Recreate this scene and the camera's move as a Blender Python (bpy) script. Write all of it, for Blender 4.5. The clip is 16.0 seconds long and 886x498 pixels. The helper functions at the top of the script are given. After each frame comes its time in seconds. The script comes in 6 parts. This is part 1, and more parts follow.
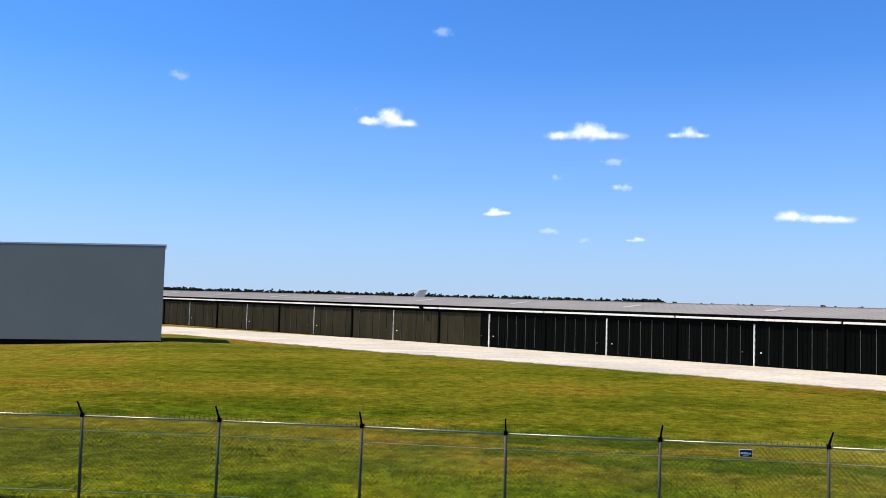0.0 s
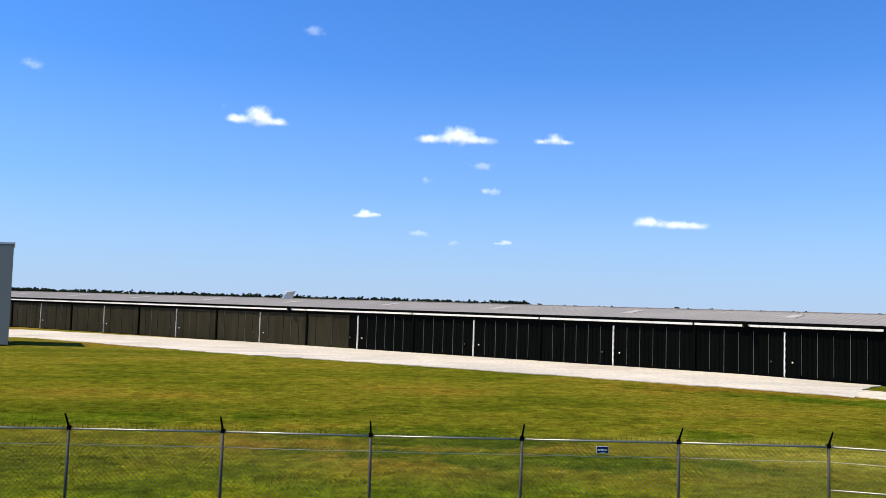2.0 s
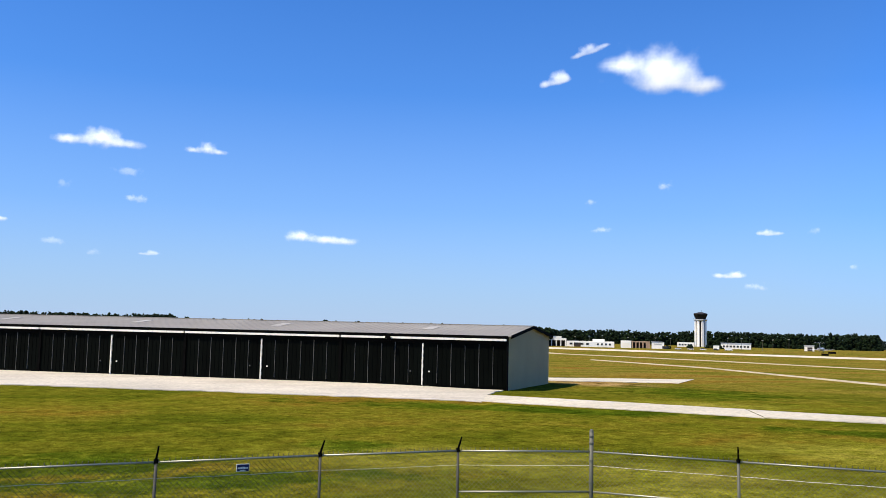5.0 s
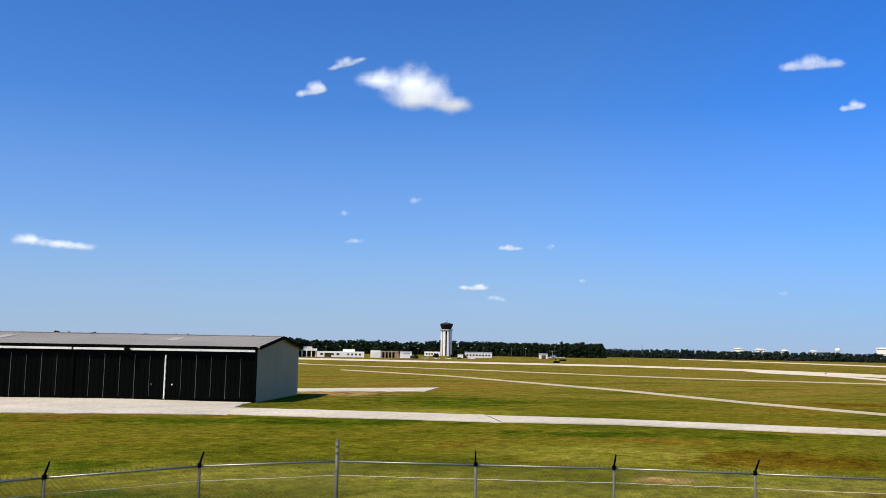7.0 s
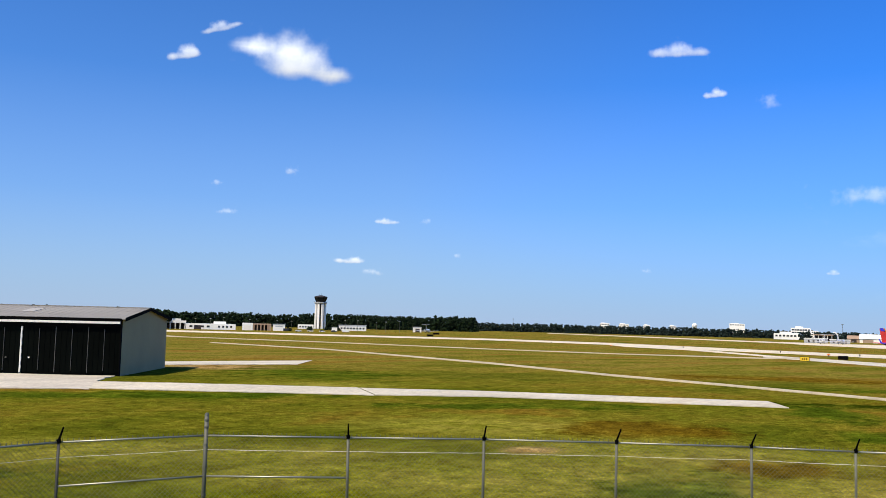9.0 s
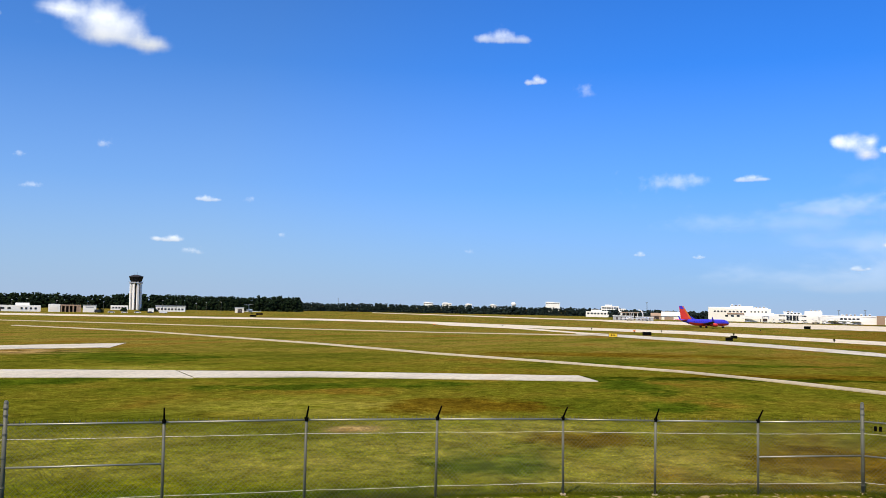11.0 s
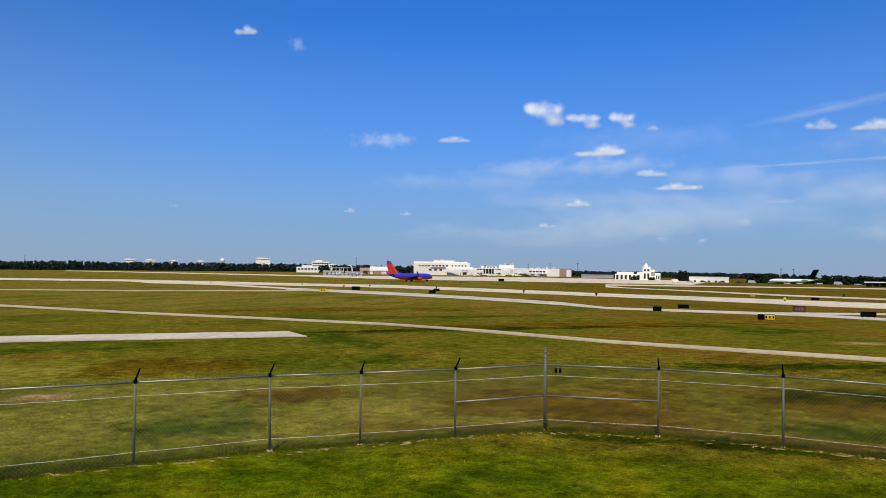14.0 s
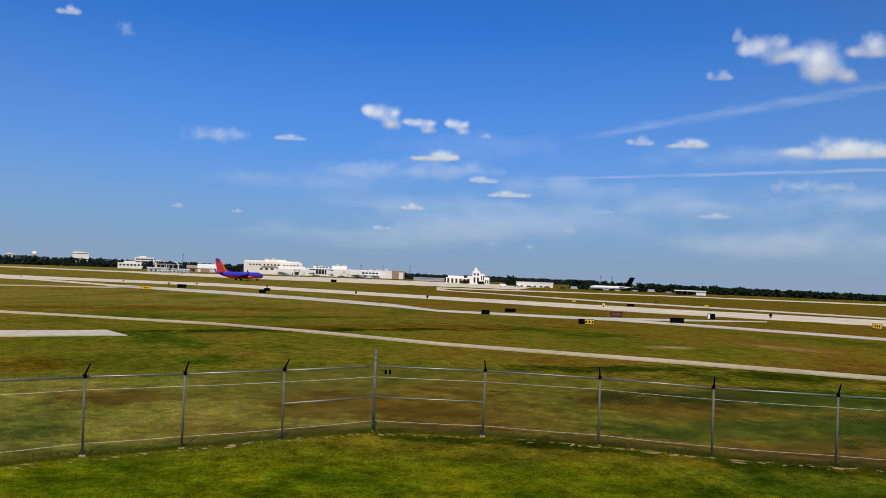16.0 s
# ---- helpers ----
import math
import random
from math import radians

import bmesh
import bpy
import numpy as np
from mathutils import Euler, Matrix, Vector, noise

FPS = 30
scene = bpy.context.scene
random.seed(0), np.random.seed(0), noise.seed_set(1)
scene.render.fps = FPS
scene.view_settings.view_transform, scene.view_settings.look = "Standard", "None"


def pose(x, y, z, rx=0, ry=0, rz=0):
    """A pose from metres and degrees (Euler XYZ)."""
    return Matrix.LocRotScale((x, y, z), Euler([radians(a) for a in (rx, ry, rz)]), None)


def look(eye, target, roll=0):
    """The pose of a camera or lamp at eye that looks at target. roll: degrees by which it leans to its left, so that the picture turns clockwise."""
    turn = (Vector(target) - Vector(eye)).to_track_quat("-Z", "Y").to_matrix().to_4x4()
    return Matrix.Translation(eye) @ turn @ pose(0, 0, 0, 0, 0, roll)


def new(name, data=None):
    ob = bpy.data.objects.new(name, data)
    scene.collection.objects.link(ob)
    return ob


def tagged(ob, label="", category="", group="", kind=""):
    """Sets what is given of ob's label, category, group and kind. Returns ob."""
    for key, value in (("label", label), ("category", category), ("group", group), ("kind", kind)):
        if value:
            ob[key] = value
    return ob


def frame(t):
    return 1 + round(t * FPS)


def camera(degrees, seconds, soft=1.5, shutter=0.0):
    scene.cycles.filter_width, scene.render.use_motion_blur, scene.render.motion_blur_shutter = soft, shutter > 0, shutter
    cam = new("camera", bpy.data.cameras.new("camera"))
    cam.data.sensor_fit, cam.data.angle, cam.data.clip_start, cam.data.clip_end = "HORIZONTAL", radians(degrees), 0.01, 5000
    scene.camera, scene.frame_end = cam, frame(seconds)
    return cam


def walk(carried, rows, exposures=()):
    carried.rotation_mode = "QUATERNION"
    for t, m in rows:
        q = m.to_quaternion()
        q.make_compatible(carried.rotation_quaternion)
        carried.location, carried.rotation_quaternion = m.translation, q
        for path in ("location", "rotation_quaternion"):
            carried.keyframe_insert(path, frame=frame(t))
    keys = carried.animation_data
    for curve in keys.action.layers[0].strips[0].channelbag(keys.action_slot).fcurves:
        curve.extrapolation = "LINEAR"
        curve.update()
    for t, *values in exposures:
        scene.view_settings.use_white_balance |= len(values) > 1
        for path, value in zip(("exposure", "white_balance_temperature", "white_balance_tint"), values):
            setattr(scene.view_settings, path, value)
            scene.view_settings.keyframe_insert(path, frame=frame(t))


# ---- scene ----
cam = camera(53.2, 16.0, soft=0.62)

EYE_Z = 4.45
# seconds, x, y, yaw, pitch, roll
PATH = [
    (0.0, -0.285, -0.229, 0.00, 3.39, 1.68),
    (0.5, -0.261, -0.220, -1.96, 3.49, 1.81),
    (1.0, -0.245, -0.208, -4.09, 3.56, 1.73),
    (1.5, -0.226, -0.200, -6.26, 3.66, 1.69),
    (2.0, -0.218, -0.190, -8.41, 3.75, 1.72),
    (2.5, -0.217, -0.170, -10.61, 3.88, 1.51),
    (3.0, -0.200, -0.110, -12.81, 4.01, 1.37),
    (3.5, -0.167, -0.022, -15.53, 4.24, 1.37),
    (4.0, -0.103, 0.085, -19.50, 4.57, 1.21),
    (4.5, -0.030, 0.138, -24.61, 4.94, 1.51),
    (5.0, 0.016, 0.148, -30.72, 5.19, 1.35),
    (5.2, 0.020, 0.147, -33.14, 5.79, 1.30),
    (7.3, 0.038, 0.076, -47.95, 5.67, 1.00),
    (7.5, 0.040, 0.086, -48.69, 5.29, 1.02),
    (8.0, 0.041, 0.108, -50.48, 4.93, 1.14),
    (10.5, 0.014, 0.064, -63.00, 3.95, 1.31),
    (11.0, 0.049, 0.070, -66.08, 3.57, 1.10),
    (11.5, 0.106, 0.093, -69.16, 3.19, 0.73),
    (12.0, 0.157, 0.075, -72.08, 2.77, 0.45),
    (12.5, 0.194, 0.085, -75.10, 2.31, 0.26),
    (13.0, 0.217, 0.066, -78.14, 1.78, 0.40),
    (13.5, 0.250, 0.063, -81.38, 1.27, 0.46),
    (14.0, 0.248, 0.044, -84.69, 0.98, 0.62),
    (14.5, 0.230, 0.058, -88.01, 0.94, 0.90),
    (15.0, 0.210, 0.057, -90.94, 1.05, 1.29),
    (15.5, 0.210, 0.045, -93.38, 1.18, 1.61),
    (16.0, 0.244, 0.044, -95.44, 1.32, 2.05),
]


def eye_pose(x, y, yaw, pitch, roll):
    a, p = radians(yaw), radians(pitch)
    ahead = Vector((-math.sin(a) * math.cos(p), math.cos(a) * math.cos(p), math.sin(p)))
    eye = Vector((x, y, EYE_Z))
    return look(eye, eye + ahead * 10, roll)


walk(cam, [(t, eye_pose(*row)) for t, *row in PATH],
     exposures=[(0.0, 0.03), (3.0, 0.0), (5.0, -0.05), (7.4, -0.33), (8.0, -0.27), (10.4, -0.22), (11.5, -0.37), (13.0, -0.6), (14.5, -0.78), (16.0, -0.85)])

# ---- world and sun ----
SUN_EL = 54.0
SUN_TO = Vector((-0.998, 0.06, 0)).normalized()      # the way from the place to the sun, in plan
world = bpy.data.worlds.new("world")
scene.world = world
world.use_nodes = True
wn, wl = world.node_tree.nodes, world.node_tree.links
sky = wn.new("ShaderNodeTexSky")
sky.sky_type = "NISHITA"
sky.sun_disc = False
sky.sun_elevation = radians(SUN_EL)
sky.sun_rotation = math.atan2(SUN_TO.x, SUN_TO.y)
sky.altitude = 100
sky.air_density, sky.dust_density, sky.ozone_density = 1.0, 0.5, 3.0
tint = wn.new("ShaderNodeMix")
tint.data_type, tint.blend_type = "RGBA", "MULTIPLY"
tint.inputs[0].default_value = 1.0
east = wn.new("ShaderNodeMapRange")
for key, val in zip(("From Min", "From Max", "To Min", "To Max"), (0.78, 1.0, 0.0, 1.0)):
    east.inputs[key].default_value = val
hue = wn.new("ShaderNodeMix")
hue.data_type = "RGBA"
hue.inputs[6].default_value, hue.inputs[7].default_value = (0.30, 0.82, 1.52, 1), (0.05, 0.76, 1.88, 1)
wl.new(east.outputs[0], hue.inputs[0])
wl.new(hue.outputs[2], tint.inputs[7])
wl.new(sky.outputs[0], tint.inputs[6])
# summer haze towards the horizon
way = wn.new("ShaderNodeTexCoord")
split = wn.new("ShaderNodeSeparateXYZ")
wl.new(way.outputs["Generated"], split.inputs[0])
haze = wn.new("ShaderNodeValToRGB")
stops = haze.color_ramp.elements
for p, v in ((0.06, 0.62), (0.13, 0.36), (0.26, 0.12)):
    stops.new(p)
for el, (p, v) in zip(stops, ((0.0, 0.85), (0.06, 0.62), (0.13, 0.33), (0.26, 0.07), (0.45, 0.0))):
    el.position, el.color = p, (v, v, v, 1)
wl.new(split.outputs[2], haze.inputs[0])
wl.new(split.outputs[0], east.inputs["Value"])
veil = wn.new("ShaderNodeMix")
veil.data_type = "RGBA"
veil.inputs[7].default_value = (4.2, 5.3, 7.3, 1)
wl.new(haze.outputs[0], veil.inputs[0])
wl.new(tint.outputs[2], veil.inputs[6])
wl.new(veil.outputs[2], wn["Background"].inputs[0])
wn["Background"].inputs[1].default_value = 0.125

sun = new("sun", bpy.data.lights.new("sun", "SUN"))
sun.data.energy, sun.data.angle, sun.data.color = 6.0, radians(0.53), (1.0, 0.88, 0.66)
sun_way = SUN_TO * math.cos(radians(SUN_EL)) + Vector((0, 0, math.sin(radians(SUN_EL))))
sun.matrix_world = look(sun_way * 100, (0, 0, 0))


# ---- materials ----
def material(name, base, rough=0.7, metal=0.0, spec=0.5):
    m = bpy.data.materials.new(name)
    m.use_nodes = True
    b = m.node_tree.nodes["Principled BSDF"]
    b.inputs["Base Color"].default_value = (*base, 1)
    b.inputs["Roughness"].default_value = rough
    b.inputs["Metallic"].default_value = metal
    b.inputs["Specular IOR Level"].default_value = spec
    return m


def coords(m, stretch=(1, 1, 1), world_space=True):
    n, l = m.node_tree.nodes, m.node_tree.links
    if world_space:
        src = n.new("ShaderNodeNewGeometry").outputs["Position"]
    else:
        src = n.new("ShaderNodeTexCoord").outputs["Object"]
    mp = n.new("ShaderNodeMapping")
    mp.inputs["Scale"].default_value = stretch
    l.new(src, mp.inputs["Vector"])
    return mp.outputs["Vector"]


def noise_out(m, vec, scale, detail=4, rough=0.55):
    n, l = m.node_tree.nodes, m.node_tree.links
    t = n.new("ShaderNodeTexNoise")
    t.inputs["Scale"].default_value, t.inputs["Detail"].default_value, t.inputs["Roughness"].default_value = scale, detail, rough
    l.new(vec, t.inputs["Vector"])
    return t.outputs["Fac"]


def ramp_out(m, fac, stops):
    n, l = m.node_tree.nodes, m.node_tree.links
    r = n.new("ShaderNodeValToRGB")
    e = r.color_ramp.elements
    while len(e) < len(stops):
        e.new(0.5)
    for el, (p, c) in zip(e, stops):
        el.position = p
        el.color = (*c, 1) if len(c) == 3 else (c[0], c[0], c[0], 1)
    l.new(fac, r.inputs[0])
    return r.outputs[0]


def mix_out(m, fac, a, b, mode="MIX"):
    n, l = m.node_tree.nodes, m.node_tree.links
    x = n.new("ShaderNodeMix")
    x.data_type, x.blend_type = "RGBA", mode
    for sock, v in ((x.inputs[0], fac), (x.inputs[6], a), (x.inputs[7], b)):
        if isinstance(v, (int, float)):
            sock.default_value = v
        elif isinstance(v, tuple):
            sock.default_value = (*v, 1)
        else:
            l.new(v, sock)
    return x.outputs[2]


def base_from(m, out):
    m.node_tree.links.new(out, m.node_tree.nodes["Principled BSDF"].inputs["Base Color"])


def bump_from(m, out, strength=0.3, dist=0.02):
    n, l = m.node_tree.nodes, m.node_tree.links
    b = n.new("ShaderNodeBump")
    b.inputs["Strength"].default_value, b.inputs["Distance"].default_value = strength, dist
    l.new(out, b.inputs["Height"])
    l.new(b.outputs[0], n["Principled BSDF"].inputs["Normal"])


def worn(name, base, rough=0.6, metal=0.0, spread=0.16, big=0.4, fine=9.0, spec=0.4, stretch=(1, 1, 1), relief=0.15):
    """A plain coat with blotches and grain."""
    m = material(name, base, rough, metal, spec)
    v = coords(m, stretch, world_space=False)
    a, b = noise_out(m, v, big, 5), noise_out(m, v, fine, 3)
    lo = tuple(c * (1 - spread) for c in base)
    hi = tuple(min(1, c * (1 + spread)) for c in base)
    one = ramp_out(m, a, [(0.3, lo), (0.7, hi)])
    two = ramp_out(m, b, [(0.3, (1 - spread * 0.7,)), (0.7, (1.0,))])
    base_from(m, mix_out(m, 1.0, one, two, "MULTIPLY"))
    bump_from(m, b, relief, 0.01)
    return m


# patches of other colour on the airfield: x, y, half length, half depth, turn
DARK_GREEN = [(21.0, -14.0, 2.6, 1.0, -110), (24.55, -2.4, 3.2, 0.66, -102), (23.4, -6.4, 3.2, 0.66, -108), (22.0, -10.4, 3.4, 0.75, -109), (34.0, -16.0, 9.0, 2.2, -86), (61.0, 4.0, 22.0, 2.0, -58), (27.0, -20.0, 6.0, 3.4, -86), (41.8, -12.6, 6.5, 1.8, -79), (40.5, -21.5, 8.5, 2.4, -80)]
# straw tones, also brightened to stand in for glinting mesh before them
STRAW = [(31.0, 12.0, 8.0, 5.0, -60), (19.0, 17.5, 5.0, 3.0, -40), (21.0, 13.5, 5.0, 3.0, -50), (24.5, 7.5, 4.0, 3.0, -70), (27.5, 1.5, 4.0, 2.2, -85), (16.5, 27.0, 7.0, 3.5, -35), (24.0, 12.5, 6.5, 4.0, -55), (33.0, 20.0, 8.0, 4.5, -50), (28.0, 5.0, 4.5, 4.0, -80), (21.0, 21.0, 5.0, 3.0, -45), (44.0, 41.0, 7.0, 4.0, -40)]
LUSHER = [(7.0, 25.5, 9.0, 1.8, -14), (-9.0, 34.0, 8.0, 2.2, 6), (19.8, -11.5, 4.0, 2.0, -102), (26.5, -11.5, 4.0, 2.0, -100), (28.0, -14.5, 4.0, 2.6, -86), (33.0, -21.0, 6.0, 3.0, -84), (50.9, 10.8, 3.2, 5.5, -74), (41.9, 6.7, 2.4, 3.0, -78), (69.0, -16.6, 5.5, 7.3, -64), (29.5, 42.6, 15.0, 2.4, -40), (41.0, 24.4, 9.0, 2.0, -45), (80.0, 8.0, 16.0, 3.0, -58), (14.5, 31.1, 2.2, 2.1, -42), (56.4, 54.2, 8.0, 12.0, -27), (25.0, 9.6, 2.2, 2.8, -84), (4.0, 30.0, 6.0, 2.6, -10)]
PARCHED = [(30.1, -1.5, 5.6, 4.2, -83), (31.3, -10.9, 3.4, 4.6, -83), (36.5, 15.4, 4.4, 3.4, -41), 
           (30.7, 8.3, 2.8, 1.9, -82), (37.3, 14.5, 3.4, 3.2, -79), (70.0, -6.0, 24.0, 5.0, -60), (95.0, 20.0, 22.0, 7.0, -58)]
SANDY = [(57.7, -29.2, 2.0, 4.0, -68), (55.0, -20.0, 2.2, 1.4, -68), (57.4, 66.9, 6.4, 9.0, 1), (27.8, 15.7, 1.6, 1.1, -43)]


def patch_mask(m, v, wobble, spots):
    """Soft uneven ovals on the ground, 0 to 1."""
    n, l = m.node_tree.nodes, m.node_tree.links
    total = None
    for x, y, a, b, turn in spots:
        mp = n.new("ShaderNodeMapping")
        mp.vector_type = "TEXTURE"
        mp.inputs["Location"].default_value = (x, y, 0)
        mp.inputs["Rotation"].default_value = (0, 0, radians(turn))
        mp.inputs["Scale"].default_value = (a * 1.25, b * 1.25, 1e4)
        l.new(v, mp.inputs["Vector"])
        size = n.new("ShaderNodeVectorMath")
        size.operation = "LENGTH"
        l.new(mp.outputs[0], size.inputs[0])
        least = n.new("ShaderNodeMath")
        least.operation = "MINIMUM"
        l.new(size.outputs["Value"], least.inputs[0])
        if total is None:
            least.inputs[1].default_value = 9.0
        else:
            l.new(total, least.inputs[1])
        total = least.outputs[0]
    add = n.new("ShaderNodeMath")
    l.new(total, add.inputs[0])
    l.new(wobble, add.inputs[1])
    rim = n.new("ShaderNodeMapRange")
    rim.interpolation_type = "SMOOTHSTEP"
    for k, val in zip(("From Min", "From Max", "To Min", "To Max"), (2.4, 1.75, 0.0, 0.85)):
        rim.inputs[k].default_value = val
    l.new(add.outputs[0], rim.inputs["Value"])
    return rim.outputs[0]


def grass_colour(m):
    """Sward of green, straw and brown in drifts."""
    n, l = m.node_tree.nodes, m.node_tree.links
    v = coords(m)
    strewn = coords(m, (0.28, 1.0, 1))
    strewn.node.inputs["Rotation"].default_value = (0, 0, radians(59))
    bands = noise_out(m, strewn, 0.11, 5, 0.6)
    far = noise_out(m, v, 0.06, 5, 0.62)
    mid = noise_out(m, v, 0.33, 6, 0.68)
    fine = noise_out(m, v, 2.2, 6, 0.8)
    tiny = noise_out(m, v, 11.0, 5, 0.8)
    clump = noise_out(m, v, 0.85, 4, 0.6)

    def weigh(a, ka, b, kb):
        x = n.new("ShaderNodeMath")
        x.operation = "MULTIPLY_ADD"
        l.new(a, x.inputs[0])
        x.inputs[1].default_value = ka
        y = n.new("ShaderNodeMath")
        y.operation = "MULTIPLY"
        l.new(b, y.inputs[0])
        y.inputs[1].default_value = kb
        l.new(y.outputs[0], x.inputs[2])
        return x.outputs[0]

    drift = weigh(weigh(far, 0.58, bands, 0.42), 0.82, mid, 0.18)
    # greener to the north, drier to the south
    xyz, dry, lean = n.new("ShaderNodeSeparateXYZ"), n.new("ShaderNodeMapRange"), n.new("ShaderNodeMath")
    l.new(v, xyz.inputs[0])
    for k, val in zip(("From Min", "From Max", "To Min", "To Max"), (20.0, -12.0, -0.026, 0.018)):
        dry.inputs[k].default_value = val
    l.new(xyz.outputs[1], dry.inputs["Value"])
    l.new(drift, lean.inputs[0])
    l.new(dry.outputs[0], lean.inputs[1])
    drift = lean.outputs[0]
    c = ramp_out(m, drift, [(0.415, (0.052, 0.072, 0.004)), (0.47, (0.108, 0.110, 0.008)), (0.515, (0.150, 0.124, 0.012)), (0.56, (0.172, 0.100, 0.012)), (0.61, (0.125, 0.058, 0.010))])
    c = mix_out(m, 0.26, c, (0.146, 0.126, 0.011))
    # paler, yellower sward with distance, out on the open airfield
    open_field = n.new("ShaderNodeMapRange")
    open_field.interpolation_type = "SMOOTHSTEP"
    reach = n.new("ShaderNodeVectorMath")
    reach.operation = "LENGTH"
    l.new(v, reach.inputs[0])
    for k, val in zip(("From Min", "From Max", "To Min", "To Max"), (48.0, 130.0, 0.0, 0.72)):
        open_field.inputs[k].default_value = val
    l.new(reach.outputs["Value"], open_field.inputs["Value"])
    outfield = ramp_out(m, bands, [(0.36, (0.112, 0.112, 0.013)), (0.47, (0.195, 0.158, 0.023)), (0.55, (0.240, 0.168, 0.033)), (0.64, (0.208, 0.110, 0.019))])
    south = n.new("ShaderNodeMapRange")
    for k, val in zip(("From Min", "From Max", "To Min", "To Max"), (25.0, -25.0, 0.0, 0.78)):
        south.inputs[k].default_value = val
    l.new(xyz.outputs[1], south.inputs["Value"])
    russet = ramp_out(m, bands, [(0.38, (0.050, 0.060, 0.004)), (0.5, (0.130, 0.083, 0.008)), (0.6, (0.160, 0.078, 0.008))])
    c = mix_out(m, open_field.outputs[0], c, mix_out(m, south.outputs[0], outfield, russet))
    # the mown lawn on the mound is greener
    far_off = n.new("ShaderNodeVectorMath")
    far_off.operation = "LENGTH"
    l.new(v, far_off.inputs[0])
    lawn = n.new("ShaderNodeMapRange")
    for k, val in zip(("From Min", "From Max", "To Min", "To Max"), (21.0, 26.0, 0.85, 0.0)):
        lawn.inputs[k].default_value = val
    l.new(far_off.outputs["Value"], lawn.inputs["Value"])
    green = ramp_out(m, mid, [(0.40, (0.036, 0.064, 0.001)), (0.5, (0.080, 0.114, 0.002)), (0.62, (0.145, 0.148, 0.003))])
    c = mix_out(m, lawn.outputs[0], c, green)
    wobble = weigh(mid, 2.2, fine, 0.7)
    c = mix_out(m, patch_mask(m, v, wobble, STRAW), c, ramp_out(m, mid, [(0.42, (0.185, 0.178, 0.016)), (0.6, (0.265, 0.225, 0.034))]))
    c = mix_out(m, patch_mask(m, v, wobble, PARCHED), c, ramp_out(m, mid, [(0.42, (0.094, 0.052, 0.004)), (0.6, (0.160, 0.096, 0.006))]))
    c = mix_out(m, patch_mask(m, v, wobble, SANDY), c, ramp_out(m, mid, [(0.44, (0.22, 0.12, 0.03)), (0.56, (0.42, 0.27, 0.11))]))
    c = mix_out(m, patch_mask(m, v, wobble, DARK_GREEN), c, ramp_out(m, mid, [(0.42, (0.007, 0.022, 0.001)), (0.6, (0.028, 0.052, 0.002))]))
    c = mix_out(m, patch_mask(m, v, wobble, LUSHER), c, ramp_out(m, mid, [(0.42, (0.034, 0.060, 0.003)), (0.6, (0.078, 0.108, 0.006))]))
    c = mix_out(m, 1.0, c, ramp_out(m, clump, [(0.34, (0.74,)), (0.5, (1.0,)), (0.66, (1.24,))]), "MULTIPLY")
    c = mix_out(m, 1.0, c, ramp_out(m, fine, [(0.36, (0.52,)), (0.5, (0.98,)), (0.64, (1.46,))]), "MULTIPLY")
    c = mix_out(m, 1.0, c, ramp_out(m, tiny, [(0.36, (0.55,)), (0.5, (0.98,)), (0.64, (1.45,))]), "MULTIPLY")
    return c, fine


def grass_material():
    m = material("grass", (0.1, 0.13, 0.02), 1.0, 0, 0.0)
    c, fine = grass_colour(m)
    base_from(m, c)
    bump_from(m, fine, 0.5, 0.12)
    return m


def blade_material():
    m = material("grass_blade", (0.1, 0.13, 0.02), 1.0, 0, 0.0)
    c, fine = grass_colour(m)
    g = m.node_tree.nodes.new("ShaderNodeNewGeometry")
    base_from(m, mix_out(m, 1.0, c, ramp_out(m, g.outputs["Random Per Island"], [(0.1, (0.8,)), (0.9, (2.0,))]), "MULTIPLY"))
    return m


def concrete_material(name, base, turn=0.0):
    m = material(name, base, 0.85, 0, 0.3)
    v = coords(m)
    big, fine = noise_out(m, v, 0.12, 6, 0.65), noise_out(m, v, 3.0, 5, 0.7)
    lo, hi = tuple(c * 0.8 for c in base), tuple(min(1, c * 1.12) for c in base)
    c = ramp_out(m, big, [(0.3, lo), (0.65, hi)])
    c = mix_out(m, 1.0, c, ramp_out(m, fine, [(0.32, (0.72,)), (0.52, (0.96,)), (0.66, (1.06,))]), "MULTIPLY")
    streaked = coords(m, (0.12, 1, 1))
    streaked.node.inputs["Rotation"].default_value = (0, 0, radians(turn))
    stain = noise_out(m, coords(m, (0.25, 1, 1)), 0.3, 5, 0.6)
    c = mix_out(m, ramp_out(m, stain, [(0.62, (0,)), (0.75, (0.5,))]), c, tuple(x * 0.45 for x in base))
    smear = noise_out(m, streaked, 0.5, 4, 0.6)
    c = mix_out(m, ramp_out(m, smear, [(0.53, (0,)), (0.66, (0.5,))]), c, tuple(x * f for x, f in zip(base, (0.66, 0.58, 0.56))))
    base_from(m, c)
    bump_from(m, fine, 0.2, 0.01)
    return m


